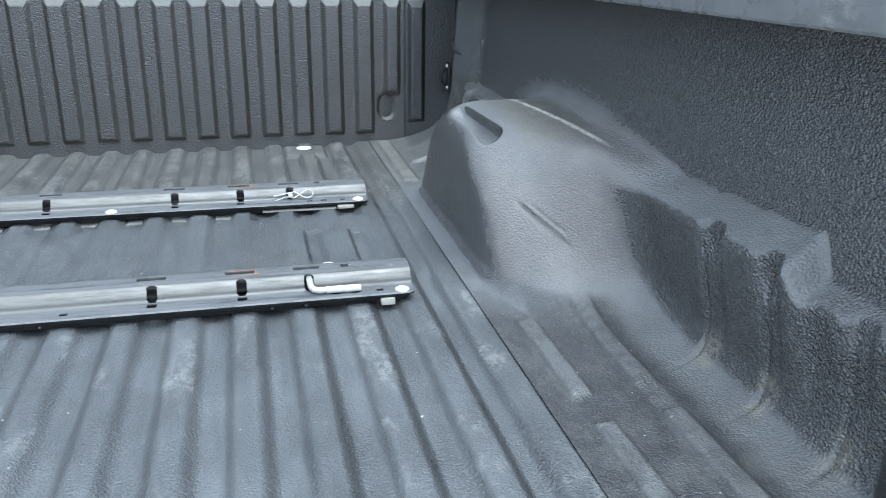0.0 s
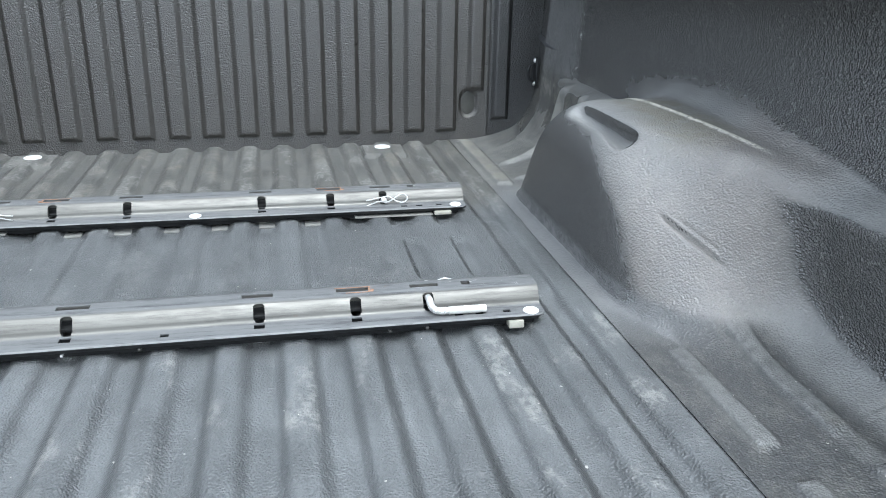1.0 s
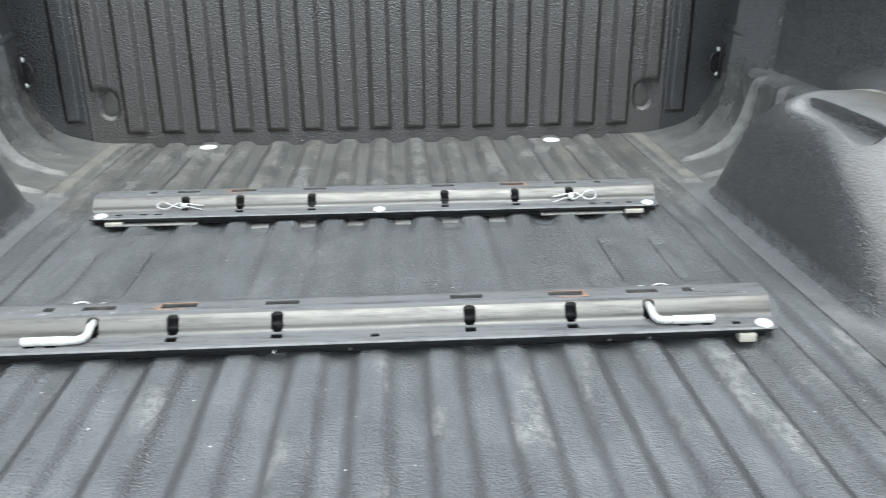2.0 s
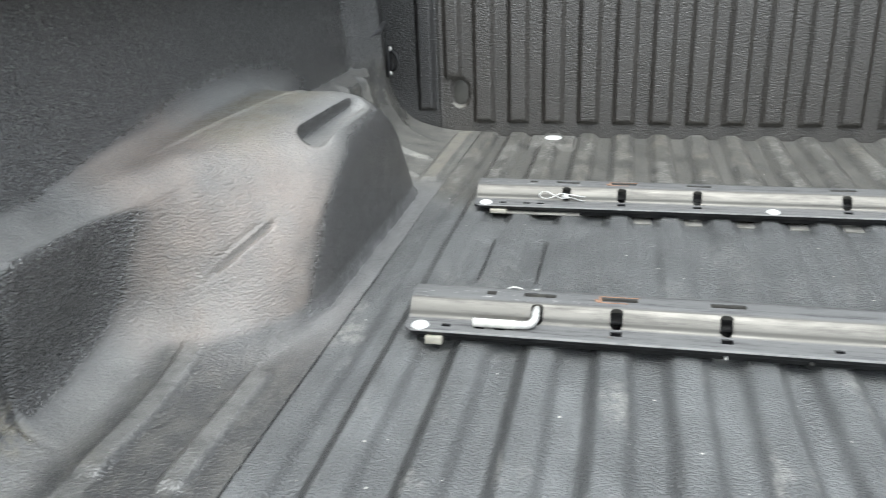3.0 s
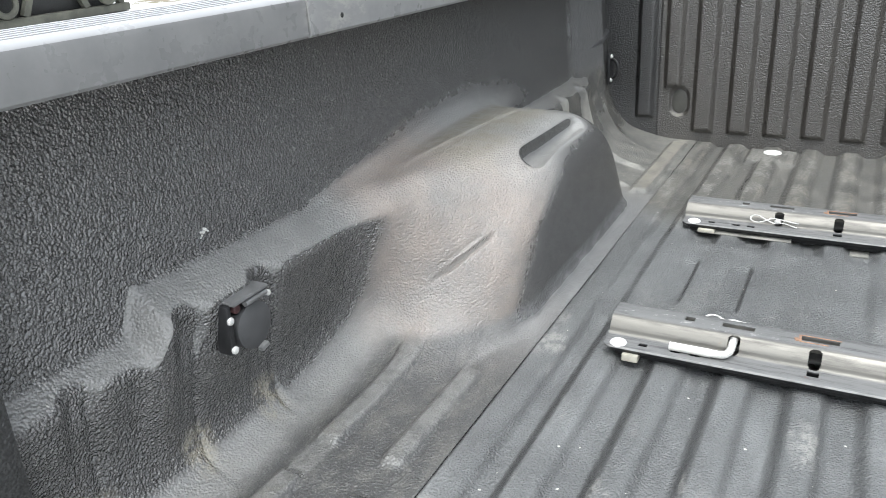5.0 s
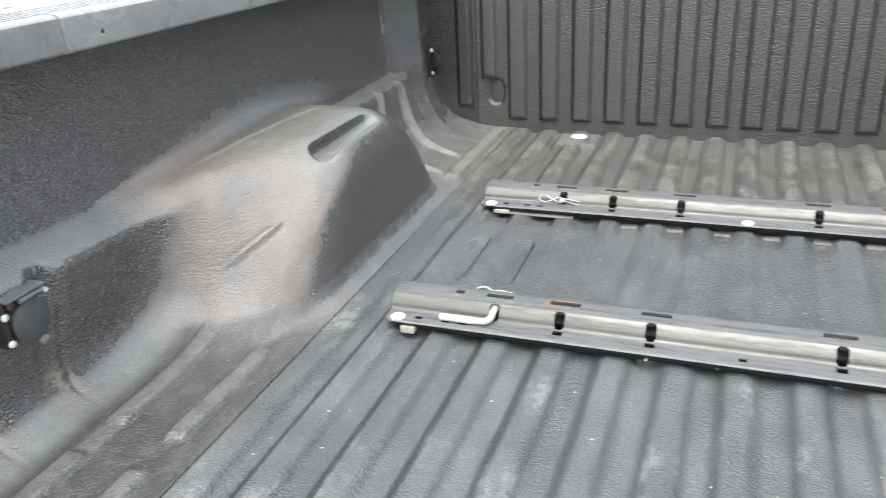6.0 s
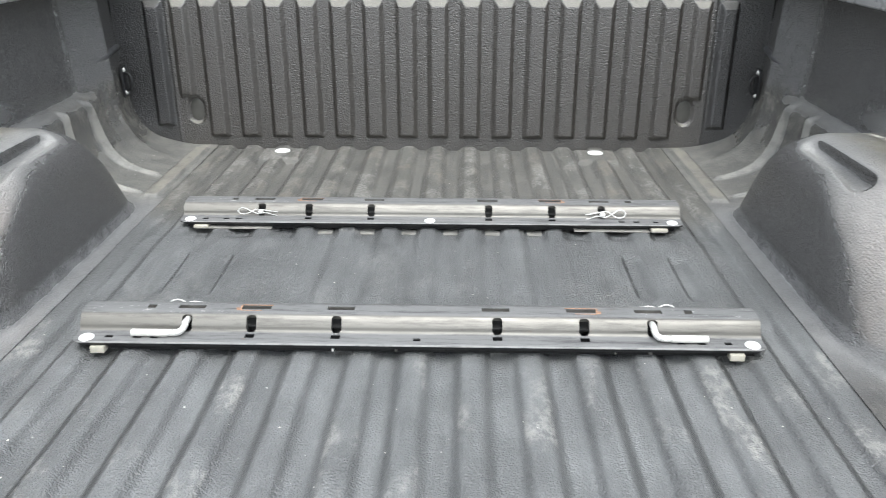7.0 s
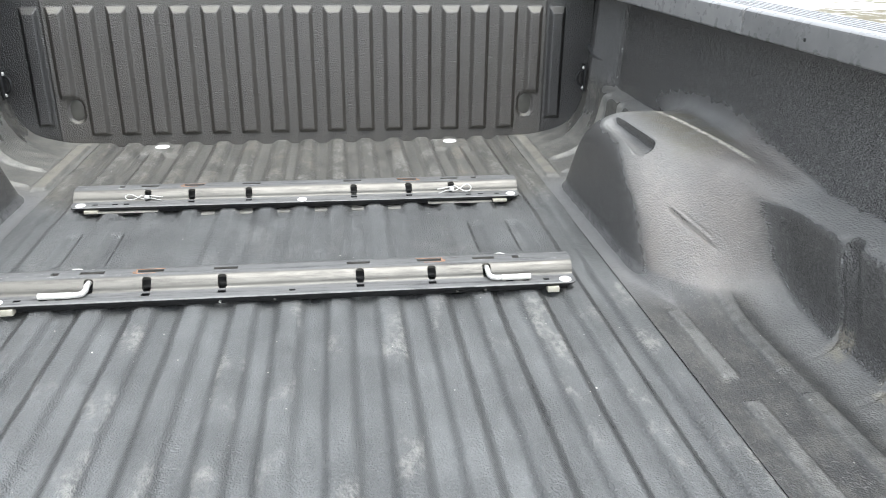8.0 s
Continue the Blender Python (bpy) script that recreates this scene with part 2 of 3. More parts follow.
        dried = m.math("MULTIPLY", m.math("MULTIPLY", m.ramp(m.noise(13, 4, 0.65, where.outputs[0]), 0.48, 0.58), m.ramp(m.noise(140, 5, 0.8, None, 6.0), 0.40, 0.60, 0.05, 1.0)), back)
        col = m.mix(m.math("MULTIPLY", m.math("MULTIPLY", far, dried), 0.95), col, warmer)
    m.colour(col)
    m.rough(m.math("ADD", m.math("MULTIPLY", fac, 0.45), m.ramp(mid, 0.3, 0.7, rough - 0.06, rough + 0.08)))
    shine = m.ramp(fac, 0.1, 0.6, gloss, 0.6 * gloss)
    if flank_shade:
        shine = m.math("MULTIPLY", shine, m.math("SUBTRACT", 1.0, m.math("MULTIPLY", shaded, 0.7)))
    m.link(shine, m.b.inputs["Specular IOR Level"])
    if grime:
        fine = m.math("MULTIPLY", fine, m.ramp(axis_of(m, "place")[1], 2.155, 2.170, 1.0, 0.12))
        coarse = m.math("MULTIPLY", coarse, m.ramp(axis_of(m, "place")[1], 2.155, 2.170, 1.0, 0.12))
    m.bump(m.math("ADD", m.math("MULTIPLY", fine, m.ramp(fac, 0.08, 0.55, 1.0, held)), m.math("MULTIPLY", coarse, m.ramp(fac, 0.05, 0.4, 1.0, held))), 1.0, relief)
    return m.m


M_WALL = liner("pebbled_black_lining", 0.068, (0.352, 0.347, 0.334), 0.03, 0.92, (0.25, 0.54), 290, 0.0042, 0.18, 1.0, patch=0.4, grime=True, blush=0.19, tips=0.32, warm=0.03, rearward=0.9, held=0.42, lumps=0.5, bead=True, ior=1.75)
M_POST = liner("smooth_black_lining", 0.030, (0.20, 0.20, 0.19), 0.05, 0.5, (0.5, 0.9), 270, 0.0016, 0.42, 0.6, tips=0.05)
M_BOARD = liner("pebbled_black_board", 0.042, (0.25, 0.238, 0.20), 0.10, 0.85, (0.2, 0.7), 250, 0.0021, 0.32, 0.9, warm=0.11, tips=0.12, lumps=0.3, patch=0.2, flank_shade=0.8, fresh=True)
M_FLOOR = liner("dusty_floor_lining", 0.040, (0.265, 0.272, 0.273), 0.34, 0.82, (0.72, 0.93), 300, 0.0035, 0.26, 0.7, (1.6, 0.45, 1), 0.46, scuff=0.60, silt=1.66, tips=0.20, flank_shade=0.46, lumps=0.5, held=0.6)


def plain(name, c, rough=0.5, metal=0.0, vary=0.25, scale=30, relief=0.0):
    m = Mat(name, rough, metal)
    n = m.noise(scale, 5, 0.65)
    m.colour(m.mix(m.ramp(n, 0.3, 0.7), tuple(v * (1 - vary) for v in c), tuple(min(1, v * (1 + vary)) for v in c)))
    m.rough(m.ramp(m.noise(scale * 2, 4), 0.3, 0.7, max(0.05, rough - 0.12), min(1, rough + 0.12)))
    if relief:
        m.bump(m.noise(scale * 8, 3), 0.6, relief)
    return m.m


def worn_steel(name):
    """Black-coated steel, its upright face rubbed bare."""
    m = Mat(name, 0.35)
    z = axis_of(m, "place")[2]
    face = m.math("MULTIPLY", m.ramp(z, 0.0194, 0.0215), m.ramp(z, 0.0415, 0.0440, 1.0, 0.0))
    wear = m.ramp(m.math("ADD", m.noise(30, 6, 0.75, m.place((0.2, 3, 3))), m.math("MULTIPLY", m.noise(160, 4, 0.7, m.place((0.3, 1, 1))), 0.25)), 0.42, 0.66)
    # the front lip goes near black, helping the shade beneath the rail
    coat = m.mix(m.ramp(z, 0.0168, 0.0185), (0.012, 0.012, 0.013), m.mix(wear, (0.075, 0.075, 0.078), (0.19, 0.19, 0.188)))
    bare = m.mix(wear, (0.11, 0.105, 0.095), (0.20, 0.191, 0.172))
    col = m.mix(face, coat, bare)
    x, y = axis_of(m, "place")[0], axis_of(m, "place")[1]
    # a highlight along the front edge, painted in as a pale line
    edge = m.math("MULTIPLY", m.math("MULTIPLY", m.ramp(y, 0.0022, 0.0042, 1.0, 0.0), m.ramp(z, 0.0168, 0.0176)), m.ramp(m.noise(60, 4, 0.7, m.place((0.4, 1, 1))), 0.35, 0.55, 0.3, 1.0))
    col = m.mix(edge, col, (0.26, 0.257, 0.25))
    # flakes of dried salt on the top, most towards the ends
    salt = m.math("MULTIPLY", m.ramp(m.noise(150, 4, 0.75, m.place((0.5, 1, 1), (3, 3, 3))), 0.60, 0.68), m.math("MULTIPLY", m.ramp(z, 0.0425, 0.0440), m.ramp(m.math("ABSOLUTE", x, 0.0), 0.20, 0.50, 0.15, 0.9)))
    col = m.mix(salt, col, (0.50, 0.49, 0.47))
    rust = m.ramp(m.noise(42, 5, 0.7, None, 5.0), 0.66, 0.74)
    m.colour(m.mix(m.math("MULTIPLY", rust, 0.5), col, (0.21, 0.11, 0.06)))
    m.link(m.math("MULTIPLY", face, 0.5), m.b.inputs["Metallic"])
    m.rough(m.ramp(m.noise(90, 4, 0.7, m.place((0.2, 1, 1))), 0.3, 0.7, 0.34, 0.55))
    m.bump(m.noise(300, 3), 0.3, 0.0005)
    return m.m


M_STEEL = worn_steel("worn_black_steel")
M_ZINC = plain("zinc_plated_steel", (0.74, 0.73, 0.70), 0.32, 0.25, 0.08, 60)
M_GRIP = plain("cream_grip_coating", (0.72, 0.71, 0.66), 0.45, 0.0, 0.1, 60)
M_CAPBOLT = plain("pale_bolt_head", (0.82, 0.82, 0.80), 0.4, 0.0, 0.06, 60)
M_TAN = plain("tan_spacer", (0.5, 0.475, 0.40), 0.6, 0.0, 0.15, 60)
M_PALE = plain("pale_shim", (0.25, 0.243, 0.222), 0.6, 0.0, 0.25, 40)
M_RUST = plain("orange_rust", (0.36, 0.21, 0.135), 0.75, 0.0, 0.35, 120)
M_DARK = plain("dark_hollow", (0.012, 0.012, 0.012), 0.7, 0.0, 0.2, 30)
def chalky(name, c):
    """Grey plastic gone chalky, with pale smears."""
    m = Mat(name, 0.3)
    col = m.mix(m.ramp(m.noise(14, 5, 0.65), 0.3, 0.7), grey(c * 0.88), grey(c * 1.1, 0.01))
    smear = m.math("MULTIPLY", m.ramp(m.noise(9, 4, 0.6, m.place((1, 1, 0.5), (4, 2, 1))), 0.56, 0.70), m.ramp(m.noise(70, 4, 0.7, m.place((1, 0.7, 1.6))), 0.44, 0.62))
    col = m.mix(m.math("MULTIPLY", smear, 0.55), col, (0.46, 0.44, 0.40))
    # the sky's light on the top is painted in as a paler tone
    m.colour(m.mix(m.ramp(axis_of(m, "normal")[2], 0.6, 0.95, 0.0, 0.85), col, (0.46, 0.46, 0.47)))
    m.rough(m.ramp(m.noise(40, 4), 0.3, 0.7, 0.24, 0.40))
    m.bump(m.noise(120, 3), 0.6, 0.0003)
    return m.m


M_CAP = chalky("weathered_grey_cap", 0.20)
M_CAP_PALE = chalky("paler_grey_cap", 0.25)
M_OVAL = plain("smooth_grey_plug", (0.085, 0.083, 0.075), 0.45, 0.0, 0.15, 30)
M_CRUMB = plain("pale_grit", (0.62, 0.60, 0.56), 0.7, 0.0, 0.3, 300)
M_BLACK = plain("black_plastic", (0.022, 0.022, 0.023), 0.42, 0.0, 0.2, 60)
M_LID = plain("dull_black_rubber", (0.075, 0.075, 0.077), 0.6, 0.0, 0.2, 40)
M_BODY = plain("dark_body_paint", (0.03, 0.03, 0.032), 0.3, 0.0, 0.1, 10)
M_OLIVE = plain("dirty_grey_iron", (0.075, 0.075, 0.06), 0.7, 0.1, 0.35, 6)
M_SOOT = plain("sooty_iron", (0.05, 0.05, 0.042), 0.8, 0.0, 0.5, 5, 0.004)
M_SPLASH = plain("dried_white_splash", (0.7, 0.69, 0.66), 0.7, 0.0, 0.15, 200)
M_REDDISH = plain("reddish_rubber", (0.07, 0.03, 0.03), 0.5, 0.0, 0.2, 60)
M_PALE_PLASTIC = plain("sun_bleached_black_plastic", (0.17, 0.17, 0.17), 0.4, 0.0, 0.2, 40)


def snowy():
    m = Mat("trodden_snow", 0.75)
    n = m.math("ADD", m.math("MULTIPLY", m.noise(0.35, 5, 0.6), 0.6), m.math("MULTIPLY", m.noise(2.2, 6, 0.65), 0.45))
    m.colour(m.mix(m.ramp(n, 0.545, 0.62), (0.78, 0.78, 0.77), (0.20, 0.175, 0.115)))
    m.bump(m.noise(3, 6), 0.8, 0.05)
    return m.m


M_GROUND = snowy()


# ---- building helpers ----
def smooth(me, angle=40):
    me.polygons.foreach_set("use_smooth", [True] * len(me.polygons))
    me.update()
    if angle:
        me.set_sharp_from_angle(angle=radians(angle))


def part(name, bm, material, parent=None, label="", angle=40):
    me = bpy.data.meshes.new(name)
    bm.to_mesh(me)
    bm.free()
    me.materials.append(material)
    smooth(me, angle)
    ob = new(name, me)
    if parent is not None:
        ob.parent = parent
    if label:
        tagged(ob, label)
    return ob


def thing(name, place, label, category, group="", kind=""):
    ob = new(name)
    ob.empty_display_size = 0.05
    ob.matrix_basis = place
    return tagged(ob, label, category, group, kind)


def sheet(name, rows, material, angle=40, flip=False):
    """A mesh from a grid of points (n, m, 3)."""
    n, m = rows.shape[:2]
    i = np.arange(n * m).reshape(n, m)
    f = np.stack([i[:-1, :-1], i[1:, :-1], i[1:, 1:], i[:-1, 1:]], -1).reshape(-1, 4)
    if flip:
        f = f[:, ::-1]
    me = bpy.data.meshes.new(name)
    me.from_pydata(rows.reshape(-1, 3).tolist(), [], f.tolist())
    me.materials.append(material)
    smooth(me, angle)
    return new(name, me)


def box(bm, size, at=(0, 0, 0), bevel=0.0, turn=None, segments=2):
    """A bevelled block added to bm."""
    r = bmesh.ops.create_cube(bm, size=1.0)
    vs = r["verts"]
    bmesh.ops.scale(bm, vec=size, verts=vs)
    if bevel:
        es = list({e for v in vs for e in v.link_edges})
        got = bmesh.ops.bevel(bm, geom=es, offset=bevel, segments=segments, affect="EDGES", profile=0.5)
        vs = list({v for f in got["faces"] for v in f.verts} | {v for v in vs if v.is_valid})
    if turn is not None:
        bmesh.ops.rotate(bm, cent=(0, 0, 0), matrix=turn, verts=vs)
    bmesh.ops.translate(bm, vec=at, verts=vs)
    return vs


def dome(bm, radius, height, at=(0, 0, 0), axis="z", rings=5, sides=20, base=0.0):
    """A low rounded head with a short rim."""
    prof = [(radius, -base)] if base else []
    prof += [(radius * math.cos(a), height * math.sin(a)) for a in [math.pi / 2 * i / rings for i in range(rings)]]
    loops = []
    for r, h in prof:
        loop = []
        for k in range(sides):
            a = 2 * math.pi * k / sides
            p = (r * math.cos(a), r * math.sin(a), h)
            if axis == "x":
                p = (h, p[0], p[1])
            elif axis == "-x":
                p = (-h, p[1], p[0])
            elif axis == "-y":
                p = (p[0], -h, p[1])
            loop.append(bm.verts.new(Vector(p) + Vector(at)))
        loops.append(loop)
    tip = {"z": (0, 0, height), "x": (height, 0, 0), "-x": (-height, 0, 0), "-y": (0, -height, 0)}[axis]
    tip = bm.verts.new(Vector(tip) + Vector(at))
    for a, b in zip(loops, loops[1:]):
        for k in range(sides):
            bm.faces.new((a[k], a[(k + 1) % sides], b[(k + 1) % sides], b[k]))
    for k in range(sides):
        bm.faces.new((loops[-1][k], loops[-1][(k + 1) % sides], tip))
    bm.faces.new(loops[0][::-1])


def tube(bm, path, radius, sides=10):
    """A round bar along a list of points."""
    pts = [Vector(p) for p in path]
    loops, ref = [], Vector((0.13, 0.31, 0.94))
    for i, p in enumerate(pts):
        d = (pts[min(i + 1, len(pts) - 1)] - pts[max(i - 1, 0)]).normalized()
        u = d.cross(ref).normalized()
        v = d.cross(u).normalized()
        loops.append([bm.verts.new(p + radius * (math.cos(2 * math.pi * k / sides) * u + math.sin(2 * math.pi * k / sides) * v)) for k in range(sides)])
    for a, b in zip(loops, loops[1:]):
        for k in range(sides):
            bm.faces.new((a[k], b[k], b[(k + 1) % sides], a[(k + 1) % sides]))
    bm.faces.new(loops[0])
    bm.faces.new(loops[-1][::-1])


def curve_points(pts, steps=8):
    """A smooth line through points."""
    p = [Vector(q) for q in pts]
    p = [p[0] * 2 - p[1]] + p + [p[-1] * 2 - p[-2]]
    out = []
    for i in range(1, len(p) - 2):
        for s in range(steps):
            t = s / steps
            out.append(0.5 * ((2 * p[i]) + (-p[i - 1] + p[i + 1]) * t + (2 * p[i - 1] - 5 * p[i] + 4 * p[i + 1] - p[i + 2]) * t * t + (-p[i - 1] + 3 * p[i] - 3 * p[i + 1] + p[i + 2]) * t ** 3))
    return out + [p[-2]]


def step(a, b, v):
    s = np.clip((v - a) / (b - a), 0, 1)
    return s * s * (3 - 2 * s)


def smin(a, b, k):
    h = np.clip(0.5 + 0.5 * (b - a) / k, 0, 1)
    return b * (1 - h) + a * h - k * h * (1 - h)


def smax(a, b, k):
    return -smin(-a, -b, k)


# ---- the bed: floor, side walls, front board ----


def bumps(x, centre, half, flank):
    return np.clip((half - np.abs(x - centre)) / flank, 0, 1)


def floor_height(x, y):
    """Pressed ribs with flat pads between the hitch rails and round the plugs."""
    side = np.abs(x)
    r = np.zeros(np.broadcast(x, y).shape)
    for k in range(-6, 7):
        # the flank towards the side is the steeper one
        half, outer = 0.0320 - 0.0003 * abs(k), 0.0280 - 0.0014 * abs(k)
        u = (x - k * PITCH) * (1 if k >= 0 else -1)
        r = np.maximum(r, step(0, 1, np.clip(np.minimum((half - u) / outer, (half + 0.006 + u) / 0.025), 0, 1)))
    middle = step(1.25, 1.29, y) * (1 - step(1.60, 1.64, y))
    pad = middle * step(0.255, 0.268, side) * (1 - step(0.515, 0.53, side))
    bars = np.maximum(step(0.372, 0.382, side) * (1 - step(0.396, 0.416, side)), step(0.460, 0.470, side) * (1 - step(0.482, 0.500, side)))
    short = step(1.345, 1.375, y) * (1 - step(1.515, 1.535, y))
    r = r + (1 - r) * 0.5 * middle
    r = np.maximum(r, 0.92 * pad) - 0.62 * pad * bars * short
    plug = step(2.16, 2.185, y) * (1 - step(2.275, 2.29, y)) * (1 - step(0.050, 0.062, np.abs(side - 0.430)))
    r = np.maximum(r, 0.95 * plug)
    r = np.maximum(r, step(0.566, 0.590, side))
    return -0.012 + 0.012 * r + 0.004 * step(1.40, 1.62, y) * (1 - step(1.80, 2.10, y))


xs = np.linspace(-SEAM, SEAM, 500)
ys = np.concatenate([np.arange(REAR, FRONT, 0.009), [FRONT + 0.012]])
gx, gy = np.meshgrid(xs, ys)
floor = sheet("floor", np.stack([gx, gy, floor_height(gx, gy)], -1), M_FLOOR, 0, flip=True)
tagged(floor, "dusty grey-black ribbed liner floor of a pickup bed", "truck bed floor", "", "structure")
thick = floor.modifiers.new("thickness", "SOLIDIFY")
thick.thickness, thick.offset = 0.004, -1


def side_field(x, y, z):
    """Positive in the air, negative inside the moulded side wall, for the side at +x."""
    ribs = np.zeros_like(x)
    rear_end = step(0.81, 0.83, y) * (1 - step(1.02, 1.06, y)) + (1 - step(0.745, 0.765, y))
    front_end = step(1.84, 1.86, y) * (1 - step(2.25, 2.27, y))
    for c, w, along in ((0.672, 0.0185, rear_end), (0.760, 0.0195, rear_end), (0.657, 0.024, front_end)):
        ribs = np.maximum(ribs, step(0, 1, bumps(x, c, w, 0.010)) * along)
    ground = z + 0.002 - 0.0072 * ribs
    corner = np.interp(y, [2.0, 2.016, 2.165, 2.19, 2.30], [0.0, 0.005, 0.036, 0.026, 0.004])
    wall = 0.872 + 0.06 * (z - 0.25) - corner - x
    low = (1 - step(0.658, 0.688, y)) * 0.041
    crest = 0.254 - 0.035 * (y - 0.7) - low - 0.75 * (0.875 - x)
    notch = sum(step(a, a + 0.02, y) * (1 - step(b - 0.028, b + 0.004, y)) for a, b in ((0.555, 0.615), (0.685, 0.745), (0.80, 0.862)))
    recess = 0.011 * (1 - step(0.640, 0.675, y))
    lower = smax((0.824 + recess + 0.25 * (0.21 - z) + (0.004 * step(0.02, 0.12, z) + 0.010 * step(0.15, 0.20, z)) * notch - x) / 1.03, (z - crest) / 1.25, 0.010)
    lower = smax(lower, y - 1.50, 0.02)
    fore = smax(0.838 - 0.006 * (np.exp(-((y - 2.012) / 0.011) ** 2) + np.exp(-((y - 1.895) / 0.010) ** 2)) - x, z - 0.198 + 0.5 * (0.86 - x), 0.02)
    fore = smax(fore, y - 2.09, 0.02)
    fore = smax(fore, 1.60 - y, 0.02)
    walls = smin(smin(wall, lower, 0.010), fore, 0.010)
    k = 0.070 + 0.100 * step(1.5, 1.75, y)
    crease = np.exp(-((y - 2.011 + 0.15 * step(0.1, 0.2, z) * (z - 0.1)) / 0.0085) ** 2) + np.exp(-((y - 1.880) / 0.0085) ** 2)
    joint = sum(np.exp(-((y - c - 0.1 * (x - 0.80)) / 0.0045) ** 2) for c in (0.585, 0.715, 0.847))
    f = smin(ground, walls, k) + 0.0028 * joint * step(0.79, 0.81, x) * (1 - step(0.16, 0.20, z)) - 0.011 * crease * step(0.675, 0.70, x) * (1 - step(0.185, 0.205, z))
    bead = 0.0028 * np.exp(-((x - 1.002 + 0.15 * y) / 0.0048) ** 2) * step(1.12, 1.18, y) * (1 - step(1.46, 1.54, y))
    drop = 0.693 - 0.52 * step(0.68, 0.82, x) * (1 - step(1.40, 1.48, y))
    top = z - (0.260 - drop * (y - 1.434) ** 2) - bead
    arch = smax(0.652 - 0.045 * z - x, top, 0.091)
    outer = step(0.68, 0.846, x)
    lean = 0.652 - 0.75 * outer
    arch = smax(arch, (1.114 - 0.656 * (x - 0.76) - 0.020 * outer + lean * (z - 0.13) - y) / 1.33, 0.094 - 0.045 * outer)
    arch = smax(arch, (z - 0.17 + 1.174 * (y - 1.674)) / 1.542, 0.095)
    # the pocket pressed into the shoulder
    ax, ay, az = 0.692, 1.312, 0.225
    bx, by, bz = 0.676, 1.475, 0.240
    d = np.array([bx - ax, by - ay, bz - az])
    s = np.clip(((x - ax) * d[0] + (y - ay) * d[1] + (z - az) * d[2]) / (d @ d), 0, 1)
    cap = np.sqrt((x - ax - s * d[0]) ** 2 + (y - ay - s * d[1]) ** 2 + (z - az - s * d[2]) ** 2) - 0.0205 + 0.0090 * s
    arch = smax(arch, -cap, 0.010)
    # the scrape on the sloping rear face, with a fainter one beside it
    a = np.array([0.694, 1.182, 0.150])
    d = np.array([0.760, 1.095, 0.097]) - a
    v = np.cross(d, (-0.48, -0.735, 0.48))
    v *= np.sign(v[2]) / np.linalg.norm(v)
    s = ((x - a[0]) * d[0] + (y - a[1]) * d[1] + (z - a[2]) * d[2]) / (d @ d)
    off = (x - a[0]) * v[0] + (y - a[1]) * v[1] + (z - a[2]) * v[2]
    scrape = 0.0080 * np.exp(-(off / 0.0030) ** 2) * step(-0.02, 0.15, s) * (1 - step(0.75, 1.08, s))
    scrape = scrape + 0.0022 * np.exp(-((off - 0.011) / 0.0030) ** 2) * step(0.1, 0.3, s) * (1 - step(0.7, 1.0, s))
    arch = arch + scrape
    flare = 0.025 + 0.087 * step(0.65, 0.76, x) * (1 - step(1.18, 1.34, y))
    f = smin(f, smin(ground, arch, flare), 0.012 + 0.034 * step(0.66, 0.78, x))
    return f


def side_sheet(name, sign):
    """The moulded side, lofted round a line above the bed."""
    cx, cz = 0.44, 0.60
    a0, a1 = math.atan2(cz, SEAM + 0.0016 - cx), math.atan2(cz - 0.492, 0.88 - cx)
    th = np.linspace(a0, a1, 300)
    yy = np.concatenate([np.linspace(REAR, 1.05, 180)[:-1], np.linspace(1.05, 1.22, 58)[:-1], np.linspace(1.22, 1.85, 92)[:-1], np.linspace(1.85, 2.05, 72)[:-1], np.linspace(2.05, FRONT + 0.02, 42)])
    cosn, sinn = np.cos(th)[None, :, None], np.sin(th)[None, :, None]
    out = np.zeros((len(yy), len(th), 3))
    rr = np.linspace(0.12, 0.72, 90)
    for c in range(0, len(yy), 40):
        y = yy[c:c + 40][:, None, None]
        f = side_field(cx + rr * cosn + 0 * y, y + 0 * cosn * rr, cz - rr * sinn + 0 * y)
        first = np.argmax(f < 0, axis=2)
        lo, hi = rr[np.maximum(first - 1, 0)], rr[first]
        y2, c2, s2 = y[:, :, 0], cosn[:, :, 0], sinn[:, :, 0]
        for _ in range(14):
            mid = (lo + hi) / 2
            inside = side_field(cx + mid * c2, y2 + 0 * mid, cz - mid * s2) < 0
            hi, lo = np.where(inside, mid, hi), np.where(inside, lo, mid)
        out[c:c + 40] = np.stack([sign * (cx + hi * c2), y2 + 0 * hi, cz - hi * s2], -1)
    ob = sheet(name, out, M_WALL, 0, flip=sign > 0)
    t = ob.modifiers.new("thickness", "SOLIDIFY")
    t.thickness, t.offset = 0.004, -1
    return ob


for name, sign in (("wall_right", 1), ("wall_left", -1)):
    side = side_sheet(name, sign)
    tagged(side, "black pebbled side wall lining with a dusty moulded wheel arch", "truck bed wall", "", "structure")

# front board with upright ribs
bx = np.linspace(-0.875, 0.875, 640)
bz = np.concatenate([np.linspace(-0.02, 0.08, 26), np.linspace(0.085, 0.36, 40), np.linspace(0.365, 0.42, 20), np.linspace(0.43, 0.50, 5)])
X, Z = np.meshgrid(bx, bz)
depth = np.zeros_like(X)
ribs = [(k * PITCH, 0.028, 0.024, 0.398) for k in range(-7, 8)]
ribs += [(s * 0.692, 0.024, 0.135, 0.396) for s in (-1, 1)] + [(s * 0.762, 0.025, 0.054, 0.394) for s in (-1, 1)]
